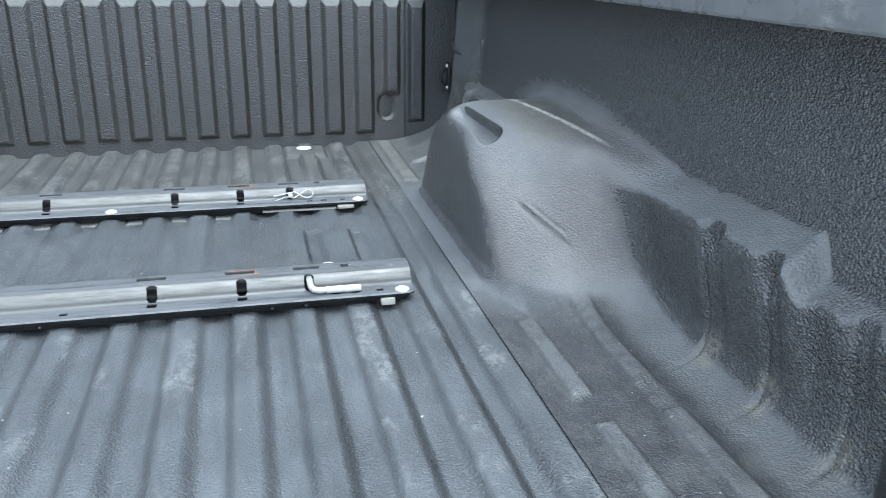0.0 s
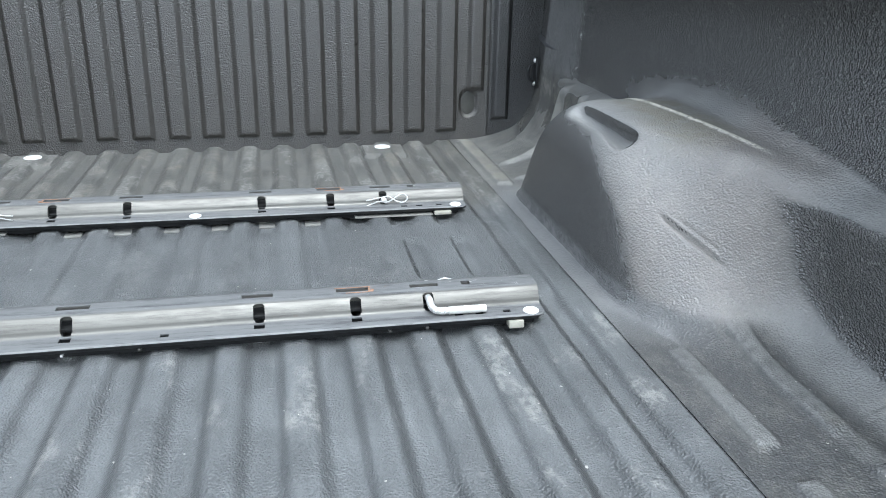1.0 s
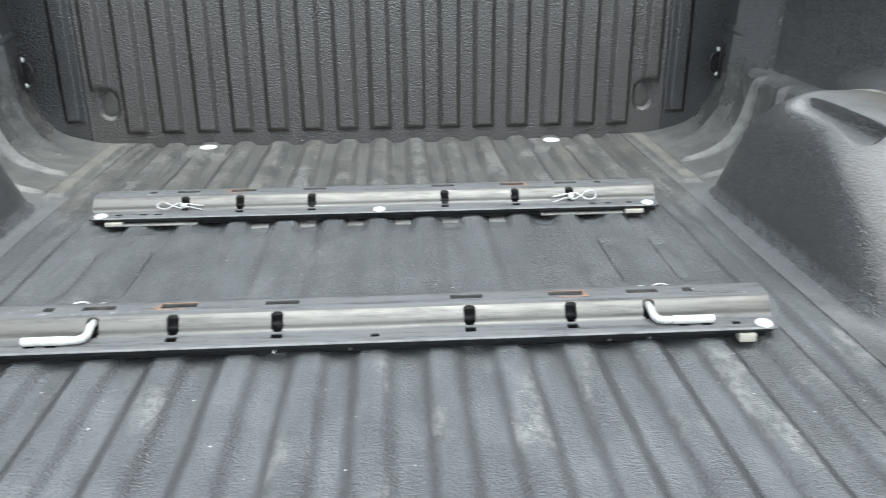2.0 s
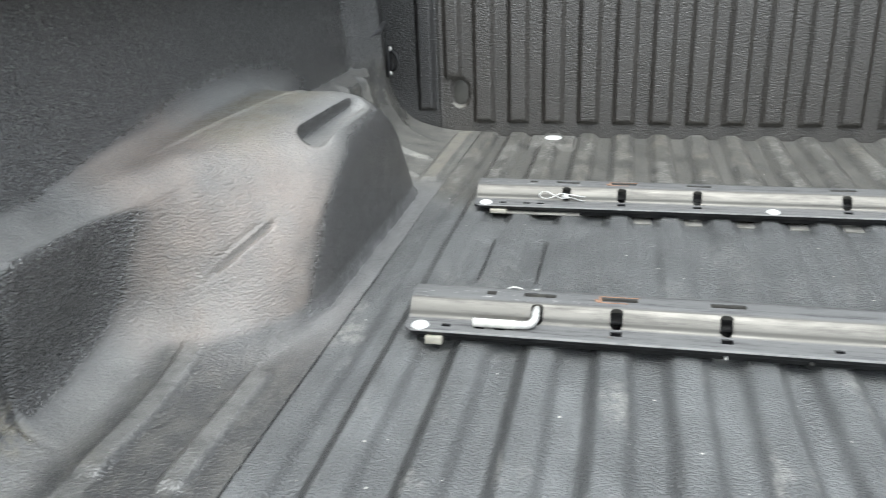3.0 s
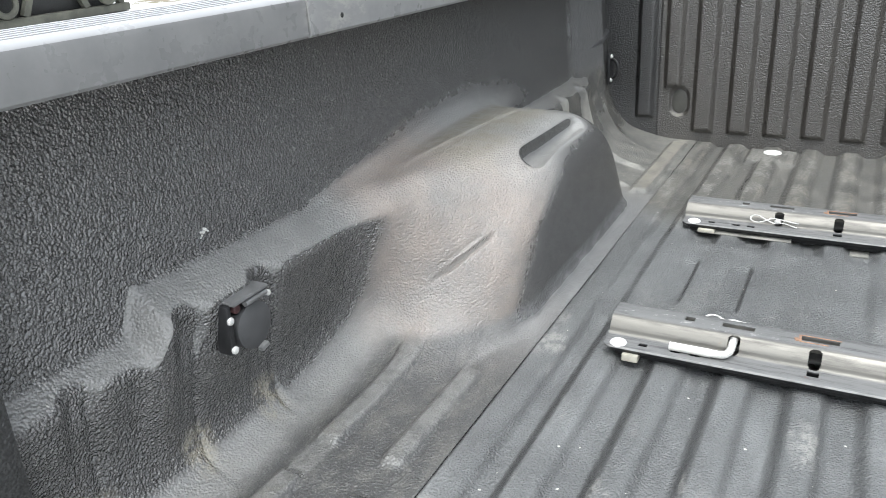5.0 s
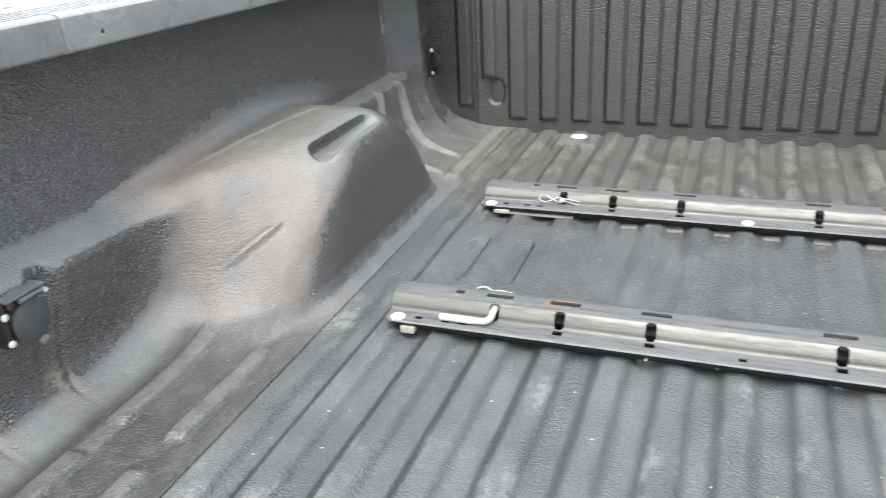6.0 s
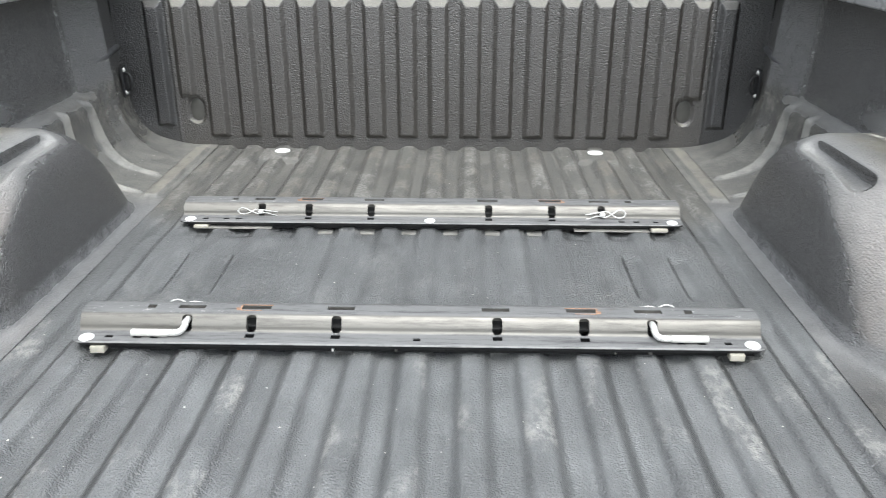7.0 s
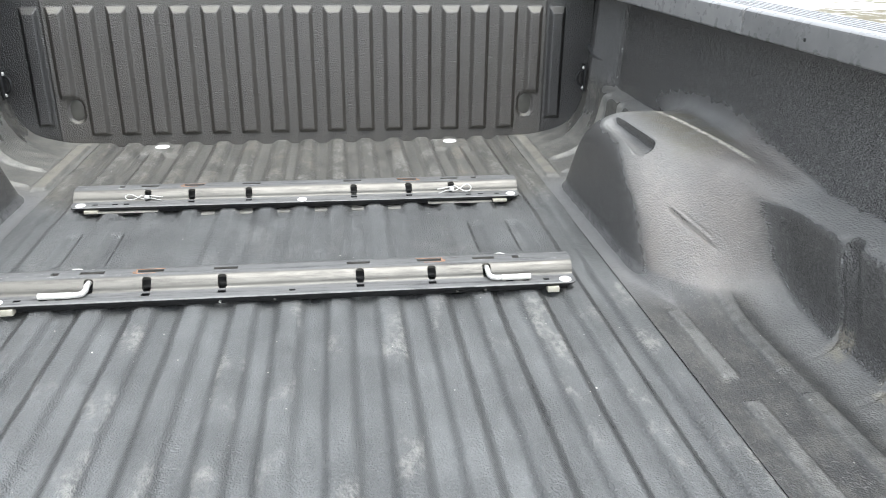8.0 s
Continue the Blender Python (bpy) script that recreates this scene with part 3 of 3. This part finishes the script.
for c, half, z0, z1 in ribs:
    up = np.minimum(np.clip((Z - z0) / 0.010, 0, 1), np.clip((z1 - Z) / 0.018, 0, 1))
    u = (X - c) * (1 if c >= 0 else -1)
    even = 0.012
    across = np.clip(np.minimum((half - u) / even, (half + 0.004 + u) / (0.028 - even)), 0, 1)
    depth = np.maximum(depth, np.minimum(step(0, 1, across), up))
depth *= 0.015
seam = np.exp(-((np.abs(X) - 0.725) / 0.003) ** 2) * 0.004
for s in (-1, 1):
    e = np.sqrt(((X - s * 0.674) / 0.024) ** 2 + (np.clip(np.abs(Z - 0.100) - 0.012, 0, None) / 0.024) ** 2)
    depth = np.where(e < 1.12, depth - 0.009 * (1 - step(0.92, 1.08, e)), depth)
board = sheet("wall_front", np.stack([X, FRONT - 0.001 - depth - seam * 0.5, Z], -1), M_BOARD, 0, flip=True)
tagged(board, "black pebbled front board with upright pressed ribs", "truck bed wall", "", "structure")
thick = board.modifiers.new("thickness", "SOLIDIFY")
thick.thickness, thick.offset = 0.004, -1

# ---- rail caps, rear posts, ground ----
def rail_cap(name, sign, joint, hole):
    """The ribbed plastic cap on a side's top edge, in two lengths."""
    root = thing(name, pose(0, 0, 0), "weathered grey plastic coping with ribbed top along the bed side", "coping")
    prof = [(0.800, 0.470), (0.789, 0.4685), (0.786, 0.4715), (0.7863, 0.5045), (0.7875, 0.509), (0.7915, 0.5125), (0.798, 0.514), (0.805, 0.514)]
    for k in range(5):
        b = 0.808 + 0.0140 * k
        prof += [(b, 0.514), (b + 0.0015, 0.5124), (b + 0.0055, 0.5124), (b + 0.0070, 0.514)]
    prof += [(0.878, 0.514), (0.888, 0.510), (0.894, 0.498), (0.894, 0.472)]
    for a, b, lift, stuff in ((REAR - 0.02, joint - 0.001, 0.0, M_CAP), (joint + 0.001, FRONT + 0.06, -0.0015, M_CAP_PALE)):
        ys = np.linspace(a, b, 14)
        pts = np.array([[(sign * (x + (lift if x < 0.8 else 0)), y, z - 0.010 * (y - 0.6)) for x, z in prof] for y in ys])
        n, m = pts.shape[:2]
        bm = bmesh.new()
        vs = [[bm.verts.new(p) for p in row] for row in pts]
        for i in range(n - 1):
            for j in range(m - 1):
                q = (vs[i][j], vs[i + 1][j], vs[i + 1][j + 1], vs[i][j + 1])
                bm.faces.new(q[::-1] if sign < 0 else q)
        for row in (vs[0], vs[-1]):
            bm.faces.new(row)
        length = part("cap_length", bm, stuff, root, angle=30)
        if a < hole < b:
            holed = length
    bm = bmesh.new()
    dome(bm, 0.0032, 0.001, (sign * (0.7862 if hole < joint else 0.7847), hole, 0.486 - 0.010 * (hole - 0.6)), "-x" if sign > 0 else "x", 3, 12)
    part("screw_hole", bm, M_DARK, holed, "small dark screw hole")
    return root


rail_cap("side_coping", -1, 0.909, 0.972)
rail_cap("side_coping", 1, 1.174, 0.975)

for name, s in (("rear_post_left", -1), ("rear_post_right", 1)):
    bm = bmesh.new()
    box(bm, (0.075, 0.12, 0.52), (s * 0.8625, 0.448, 0.208), 0.008)
    post = part(name, bm, M_POST)
    tagged(post, "black lined end post of the bed side", "bed post", "", "structure")
for name, s in (("outer_panel_left", -1), ("outer_panel_right", 1)):
    bm = bmesh.new()
    box(bm, (0.016, 2.0, 0.65), (s * 0.9095, 1.36, 0.155), 0.006)
    tagged(part(name, bm, M_BODY), "dark painted outer side of the bed", "body panel", "", "structure")

bm = bmesh.new()
box(bm, (1.78, 0.12, 1.75), (0, 2.42, 0.30), 0.04)
tagged(part("wall_cab", bm, M_BODY), "plain dark painted rear wall of the cab", "cab wall", "", "structure")

# unseen pan, added so that no light comes up through the floor seams
bm = bmesh.new()
box(bm, (1.86, 1.94, 0.02), (0, 1.35, -0.026), 0.002)
tagged(part("light_block_pan", bm, M_BODY), "dark pan added under the liner to block light", "truck bed floor", "", "structure")

bm = bmesh.new()
box(bm, (1.00, 1.80, 0.86), (0, 1.36, -0.455), 0.02)
tagged(part("chassis", bm, M_BODY), "plain dark chassis under the truck bed", "chassis", "", "structure")

bm = bmesh.new()
bmesh.ops.create_grid(bm, x_segments=60, y_segments=60, size=1.0)
for v in bm.verts:
    r = max(abs(v.co.x), abs(v.co.y))
    g = (r ** 3) * 1200 + 10 * r
    v.co = Vector((v.co.x / max(r, 1e-6) * g, v.co.y / max(r, 1e-6) * g, -0.88))
ground = part("ground", bm, M_GROUND)
tagged(ground, "trodden snow with bare earth showing through", "ground", "", "structure")


# ---- hitch rails bolted across the floor ----
SLOTS_TOP = [(-0.356, 0.042), (-0.254, 0.046), (-0.121, 0.043), (0.121, 0.043), (0.254, 0.046), (0.358, 0.042), (-0.420, 0.013), (0.420, 0.013)]
SLOTS_FACE = [-0.357, -0.257, -0.125, 0.123, 0.256, 0.360]
SLOTS_FLANGE = [(-0.472, 0.012), (-0.428, 0.013), (-0.402, 0.013), (0.0, 0.011), (0.400, 0.013), (0.430, 0.013), (0.470, 0.011)]
# outline of the pressed section: distance from the front edge, height
SECTION = [(0.000, 0.0170), (0.003, 0.0188), (0.027, 0.0192), (0.032, 0.0198), (0.0355, 0.0218), (0.0370, 0.0245), (0.0372, 0.0268), (0.0378, 0.0285), (0.0400, 0.0315), (0.0425, 0.0350), (0.0455, 0.0387), (0.0490, 0.0417),
           (0.0530, 0.0435), (0.0590, 0.0443), (0.080, 0.0443), (0.088, 0.0435), (0.093, 0.039), (0.095, 0.028), (0.098, 0.0205), (0.105, 0.0190), (0.132, 0.0185)]
SEG_FLANGE, SEG_FACE, SEG_TOP = (0.012, 0.026), (0.034, 0.0465), (0.0650, 0.0765)
# half width, and reach over the face, of a rounded upright slot
PILL = [(0.0042, 0.0330, 0.0492), (0.0062, 0.0340, 0.0484), (0.0078, 0.0362, 0.0470)]


def hitch_rail(y0):
    """A pressed steel rail lying across the bed, its slots cut through."""
    root = thing("hitch_rail", pose(0, y0, 0), "worn black steel hitch rail bolted across the ribbed floor", "hitch rail", "pair of hitch rails")
    d, z = np.array(SECTION).T
    arc = np.concatenate([[0], np.cumsum(np.hypot(np.diff(d), np.diff(z)))])
    marks = sorted(set(arc.round(5)) | {round(float(v), 5) for v in np.interp([a for s in (SEG_FLANGE, SEG_FACE, SEG_TOP) for a in s], d, arc)})
    cuts = [(c - w / 2, c + w / 2, SEG_TOP) for c, w in SLOTS_TOP] + [(c - h, c + h, (lo, hi)) for c in SLOTS_FACE for h, lo, hi in PILL]
    cuts += [(c - w / 2, c + w / 2, (0.014, 0.022)) for c, w in SLOTS_FLANGE] + [(c - 0.0072, c + 0.0072, (0.0180, 0.0300)) for c in SLOTS_FACE[1:5]]
    marks = sorted(set(marks) | {round(float(v), 5) for v in np.interp([0.014, 0.022, 0.0180, 0.0300, *[v for p in PILL for v in p[1:]]], d, arc)})
    xs = sorted({s * v for s in (-1, 1) for v in (0.512, 0.516, 0.520, 0.5225, 0.524)} | {round(v, 5) for a, b, _ in cuts for v in (a, b)} | {round(v, 4) for v in np.linspace(-0.5, 0.5, 21)})
    dd, zz = np.interp(marks, arc, d), np.interp(marks, arc, z)
    bm = bmesh.new()

    def corner(x, a):
        # the flange's front corners are rounded off
        over = max(0.0, abs(x) - 0.511)
        return max(a, 0.014 - math.sqrt(max(0.0, 0.014 ** 2 - over ** 2)) + 0.02 * a)

    vs = [[bm.verts.new((x, corner(x, a), b)) for a, b in zip(dd, zz)] for x in xs]
    for i in range(len(xs) - 1):
        xm = (xs[i] + xs[i + 1]) / 2
        for j in range(len(marks) - 1):
            dm = (dd[j] + dd[j + 1]) / 2
            if any(a < xm < b and lo - 1e-4 < dm < hi + 1e-4 for a, b, (lo, hi) in cuts):
                continue
            bm.faces.new((vs[i][j], vs[i + 1][j], vs[i + 1][j + 1], vs[i][j + 1]))
    for v in [v for v in bm.verts if not v.link_faces]:
        bm.verts.remove(v)
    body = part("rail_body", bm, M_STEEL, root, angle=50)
    t = body.modifiers.new("thickness", "SOLIDIFY")
    t.thickness, t.offset = 0.0075, -1
    # added black strip that stands in for the shade under the rail
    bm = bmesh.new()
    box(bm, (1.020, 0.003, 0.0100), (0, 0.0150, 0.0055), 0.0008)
    part("shade_strip", bm, M_DARK, root, "black strip added for the shade under the rail")
    # added black plate, so the slots look as dark as deep shade
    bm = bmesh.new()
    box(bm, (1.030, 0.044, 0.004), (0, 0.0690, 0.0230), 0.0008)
    part("slot_shade_plate", bm, M_DARK, root, "black plate added inside the rail to darken its slots")
    split = body.modifiers.new("crisp_edges", "EDGE_SPLIT")
    split.split_angle = radians(48)
    return root


def bolt_heads(root, spots):
    for x in spots:
        bm = bmesh.new()
        dome(bm, 0.0118, 0.0045, (x, 0.0135, 0.0190), "z", 5, 24, 0.001)
        part("bolt_head", bm, M_CAPBOLT, root, "pale domed bolt head")


def rust_edges(root, spots):
    for c, w, tail in spots:
        bm = bmesh.new()
        box(bm, (w + 0.004, 0.0018, 0.0008), (c, 0.0774, 0.0445))
        box(bm, (w * 0.7, 0.0015, 0.0008), (c - tail * 0.006, 0.0597, 0.0445))
        box(bm, (0.0030, 0.0180, 0.0008), (c - tail * (w / 2 + 0.0012), 0.0685, 0.0446), turn=Matrix.Rotation(tail * 0.06, 3, "Z"))
        box(bm, (0.0045, 0.0080, 0.0008), (c - tail * (w / 2 + 0.005), 0.0640, 0.0447), turn=Matrix.Rotation(tail * 0.30, 3, "Z"))
        part("rust_edge", bm, M_RUST, root, "orange rusted slot rim")


near, far = hitch_rail(1.150), hitch_rail(1.655)
bolt_heads(near, (-0.505, 0.505))
bolt_heads(far, (-0.503, 0.0, 0.503))
rust_edges(near, [(-0.254, 0.046, 1), (0.254, 0.046, -1)])
rust_edges(far, [(-0.254, 0.046, 1), (0.254, 0.046, -1)])


def pull_pin(x, side):
    """A bent locking pin pushed through the near rail."""
    root = thing("pull_pin", pose(x, 1.150, 0), "zinc-plated bent pull pin through the rail", "hitch pin", "pull pins")
    bm = bmesh.new()
    p = curve_points([(0, 0.106, 0.0300), (0, 0.06, 0.0325), (0, 0.040, 0.0342), (0, 0.0320, 0.0325), (side * 0.0012, 0.0255, 0.0296), (side * 0.0055, 0.0208, 0.0268), (side * 0.0130, 0.0190, 0.0257), (side * 0.026, 0.0187, 0.0255)], 6)
    tube(bm, p, 0.0052, 14)
    part("shank", bm, M_ZINC, root)
    bm = bmesh.new()
    tube(bm, [(side * v, 0.0186, 0.0255) for v in (0.024, 0.025, 0.040, 0.060, 0.077, 0.078)], 0.0058, 14)
    part("grip", bm, M_GRIP, root, "cream plastic-coated grip")
    return root


def spring_clip(name, m, label, pin=True):
    """A bent wire clip on the end of a pin: round eye at one end, open tails at the other."""
    root = thing(name, m, label, "hairpin clip", "spring clips")
    bm = bmesh.new()
    eye = [(0.0, 0.004, 0.0), (0.010, 0.0045, 0.001), (0.022, -0.004, 0.002), (0.034, -0.009, 0.002), (0.044, -0.006, 0.002), (0.047, 0.001, 0.002), (0.042, 0.0075, 0.002), (0.033, 0.008, 0.002),
           (0.022, 0.001, 0.001), (0.010, -0.006, 0.000), (0.002, -0.0075, -0.001), (-0.010, -0.005, -0.002), (-0.022, -0.009, -0.003), (-0.034, -0.013, -0.004)]
    tube(bm, curve_points(eye, 6), 0.0015, 8)
    tube(bm, curve_points([(0.0, 0.004, 0.0), (-0.012, 0.002, 0.0), (-0.026, -0.001, 0.0), (-0.036, -0.002, 0.0)], 4), 0.0015, 8)
    part("wire", bm, M_ZINC, root)
    if pin:
        bm = bmesh.new()
        dome(bm, 0.0060, 0.003, (0, -0.002, 0.0), "z", 4, 16, 0.006)
        part("pin_end", bm, M_ZINC, root, "zinc-plated pin end")
    return root


for x, s in ((-0.358, -1), (0.361, 1)):
    pull_pin(x, s)
    flat = Matrix.Translation((x, 1.150 + 0.107, 0.0310)) @ pose(0, 0, 0, 2, 0, 0) @ Matrix.Diagonal((s, 1, 1, 1))
    spring_clip("spring_clip", flat, "zinc wire hairpin clip behind the rail", False)
    upright = Matrix.Translation((x, 1.655 + 0.031, 0.0315)) @ pose(0, 0, 0, 70, 0, 0) @ Matrix.Diagonal((s, 0.72 if s < 0 else 0.95, 1, 1))
    spring_clip("spring_clip", upright, "zinc wire hairpin clip on the rail's face")

# spacers and shims under the rails
for x, y, w, h in ((-0.485, 1.157, 0.022, 0.0), (0.480, 1.157, 0.022, 0.0), (0.475, 1.660, 0.034, 0.004), (-0.478, 1.660, 0.030, 0.004)):
    bm = bmesh.new()
    box(bm, (w, 0.024, 0.0110 - h), (x, y + 0.003, (0.0110 + h) / 2), 0.0012)
    tagged(part("spacer_block", bm, M_TAN), "pale tan spacer block under the hitch rail", "spacer block", "rail spacers")
for a, b in ((-0.480, -0.330), (0.300, 0.455)):
    bm = bmesh.new()
    box(bm, (b - a, 0.05, 0.002), ((a + b) / 2, 1.676, 0.0050), 0.0006)
    tagged(part("shim_plate", bm, M_PALE), "pale thin shim plate under the hitch rail", "shim plate", "rail shims")
for k in range(-3, 3):
    bm = bmesh.new()
    box(bm, (0.030, 0.05, 0.003), ((k + 0.5) * PITCH, 1.678, -0.0062), 0.0006)
    tagged(part("shim_plate", bm, M_PALE), "pale thin shim plate in a floor groove", "shim plate", "rail shims")
for x, z, r in ((-0.127, 0.0060, 0.0022), (-0.031, 0.0070, 0.0026), (0.300, 0.0065, 0.0026), (0.352, 0.0075, 0.0030)):
    bm = bmesh.new()
    dome(bm, r, 0.002, (x, 1.1560, z), "-y", 3, 12, 0.010)
    tagged(part("rail_bolt", bm, M_ZINC if x < -0.1 else M_OVAL), "dirty zinc bolt end under the hitch rail", "bolt", "rail bolts")

# ---- oval plugs in the front board ----
for x in (-0.674, 0.674):
    bm = bmesh.new()
    dome(bm, 1.0, 1.0, (0, 0, 0), "-y", 5, 28)
    bmesh.ops.scale(bm, vec=(0.019, 0.0022, 0.031), verts=bm.verts)
    plug = part("oval_plug", bm, M_OVAL)
    plug.location = (x, FRONT + 0.0072, 0.100)
    tagged(plug, "smooth dark grey oval plug in the board", "oval plug", "board plugs")

# ---- crumbs of grit and paint lying about ----
rnd = random.Random(4)
bm = bmesh.new()
for i in range(230):
    if i < 150:
        x, y = rnd.uniform(-0.6, 0.6), rnd.uniform(0.5, 2.26)
        z = float(floor_height(np.array([x]), np.array([y]))[0])
    else:
        x, y = rnd.choice((-1, 1)) * rnd.uniform(0.66, 0.80), rnd.choice((rnd.uniform(0.5, 1.0), rnd.uniform(1.9, 2.25)))
        zs = np.linspace(0.12, -0.01, 90)
        z = float(zs[np.argmax(side_field(np.full(90, abs(x)), np.full(90, y), zs) < 0)])
    r = rnd.uniform(0.0005, 0.0013) * (1.7 if rnd.random() < 0.06 else 1.0)
    got = bmesh.ops.create_icosphere(bm, subdivisions=1, radius=r)["verts"]
    bmesh.ops.scale(bm, vec=(rnd.uniform(0.7, 1.9), rnd.uniform(0.7, 1.6), 0.6), verts=got)
    bmesh.ops.rotate(bm, cent=(0, 0, 0), matrix=Matrix.Rotation(rnd.uniform(0, 6), 3, "Z"), verts=got)
    bmesh.ops.translate(bm, vec=(x, y, z + 0.4 * r), verts=got)
tagged(part("grit", bm, M_CRUMB), "pale crumbs of grit scattered over the bed", "grit", "", "stuff")

# ---- floor plugs ----
for x in (-0.430, 0.430):
    bm = bmesh.new()
    dome(bm, 0.021, 0.003, (x, 2.243, 0.0010), "z", 4, 28, 0.002)
    tagged(part("floor_plug", bm, M_CAPBOLT), "round white plug in the ribbed floor", "floor plug", "floor plugs")


# ---- tie-downs in the front corners ----
def tie_down(s):
    root = thing("tie_down", pose(s * 0.846, 2.256, 0.188), "black tie-down loop with two bright bolts", "tie-down", "front tie-downs")
    bm = bmesh.new()
    box(bm, (0.008, 0.034, 0.080), (0, 0, 0), 0.003)
    part("plate", bm, M_BLACK, root)
    bm = bmesh.new()
    tube(bm, curve_points([(-s * 0.004, -0.004, 0.026), (-s * 0.020, -0.010, 0.016), (-s * 0.024, -0.012, -0.002), (-s * 0.018, -0.010, -0.018), (-s * 0.004, -0.004, -0.026)], 6), 0.004, 10)
    part("loop", bm, M_BLACK, root)
    for z in (0.031, -0.029):
        bm = bmesh.new()
        dome(bm, 0.0065, 0.005, (-s * 0.004, -0.006, z), "-x" if s > 0 else "x", 4, 14)
        part("bolt", bm, M_ZINC, root, "bright bolt head")


tie_down(-1)
tie_down(1)


# ---- trailer socket on the left wall ----
def socket():
    root = thing("trailer_socket", pose(-0.836, 0.782, 0.178, 0, 0, 0), "black trailer wiring socket with a closed round lid", "trailer socket")
    bm = bmesh.new()
    box(bm, (0.008, 0.064, 0.062), (0.002, 0.000, 0.004), 0.003)
    part("back_plate", bm, M_BLACK, root)
    bm = bmesh.new()
    box(bm, (0.022, 0.0075, 0.060), (0.010, -0.029, 0.002), 0.0025)
    flange = part("mounting_flange", bm, M_BLACK, root)
    bm = bmesh.new()
    dome(bm, 0.0272, 0.003, (0.022, 0.006, -0.007), "x", 3, 36, 0.019)
    lid = part("lid", bm, M_LID, root, "dull black round lid")
    bm = bmesh.new()
    box(bm, (0.028, 0.058, 0.005), (0.012, 0.003, 0.0315), 0.002)
    hood = part("hood", bm, M_PALE_PLASTIC, root, "sun-bleached plastic hood")
    bm = bmesh.new()
    tube(bm, [(0.023, -0.006, 0.0245), (0.023, 0.029, 0.0245)], 0.0036, 12)
    part("hinge_pin", bm, M_PALE_PLASTIC, hood, "pale hinge barrel")
    bm = bmesh.new()
    dome(bm, 0.0055, 0.002, (0.020, -0.016, 0.0225), "x", 4, 16, 0.006)
    part("hinge_plug", bm, M_REDDISH, hood, "dull reddish plug at the hinge")
    bm = bmesh.new()
    box(bm, (0.007, 0.013, 0.006), (0.025, 0.012, -0.036), 0.0015, Matrix.Rotation(0.25, 3, "X"))
    part("latch_tab", bm, M_PALE_PLASTIC, lid, "pale latch tab")
    for y, z in ((-0.029, 0.014), (-0.029, -0.021), (0.034, 0.0205)):
        bm = bmesh.new()
        r = 0.0047 if y < 0 else 0.0036
        dome(bm, r, 0.0025, (0.0215 if y < 0 else 0.0225, y, z), "x", 4, 16, 0.0015 if y < 0 else 0.012)
        part("screw", bm, M_ZINC, flange if y < 0 else hood, "bright screw head")


socket()


# ---- what stands outside on the snow ----
def iron_skid():
    root = thing("iron_skid", pose(-11.75, 8.75, -0.88, 0, 0, 90), "dirty grey welded iron skid standing on snow", "iron skid")
    for y in (-0.45, 0.45):
        bm = bmesh.new()
        box(bm, (2.66, 0.14, 0.20), (0, y, 0.11), 0.015)
        part("runner", bm, M_SOOT, root, "blackened runner")
        bm = bmesh.new()
        box(bm, (2.70, 0.16, 0.12), (0, y, 0.28), 0.012)
        part("lower_beam", bm, M_OLIVE, root)
        bm = bmesh.new()
        box(bm, (2.5, 0.10, 0.10), (0, y, 0.92), 0.012)
        part("top_bar", bm, M_OLIVE, root)
        for x, lean in ((-1.20, 0.0), (-0.42, 0.22), (0.42, -0.22), (1.22, 0.0)):
            bm = bmesh.new()
            box(bm, (0.11, 0.10, 0.62), (x, y, 0.62), 0.01, None)
            bmesh.ops.rotate(bm, cent=(x, y, 0.62), matrix=Matrix.Rotation(lean * 2, 3, "Y"), verts=bm.verts)
            part("post", bm, M_OLIVE, root)
    bm = bmesh.new()
    box(bm, (2.3, 0.74, 0.42), (0, 0, 0.52), 0.04)
    part("load", bm, M_DARK, root)
    for x in (-0.9, 0.9):
        bm = bmesh.new()
        ring = [(x + 0.17 * math.cos(a), -0.56, 0.56 + 0.17 * math.sin(a)) for a in [2 * math.pi * k / 28 for k in range(29)]]
        tube(bm, ring, 0.045, 10)
        part("hoop", bm, M_OLIVE, root)


iron_skid()


# ---- a dried splash on the wall ----
bm = bmesh.new()
for dy, dz, r in ((0, 0, 0.0035), (0.006, 0.003, 0.003), (-0.005, 0.002, 0.0022), (0.002, 0.007, 0.0024), (0.010, -0.002, 0.0017), (-0.004, -0.006, 0.002), (-0.007, -0.010, 0.0013)):
    dome(bm, r * 0.62, 0.0006, (-0.8725, 0.793 + dy * 0.7, 0.272 + dz * 0.5), "x", 3, 10, 0.003)
tagged(part("bird_splash", bm, M_SPLASH), "small dried white splash on the black wall", "splash")


# ---- dark strips standing in for the shaded dents in the corner pillars ----
for sign in (-1, 1):
    bm = bmesh.new()
    tube(bm, curve_points([(sign * x, y, z) for x, y, z in ((0.8600, 2.095, 0.262), (0.8500, 2.14, 0.268), (0.8450, 2.165, 0.272), (0.8530, 2.21, 0.274), (0.8670, 2.285, 0.274))], 5), 0.0085, 10)
    tagged(part("dent_shade", bm, M_LID), "dark strip standing in for a shaded dent in the corner pillar", "rubber strip", "corner strips")
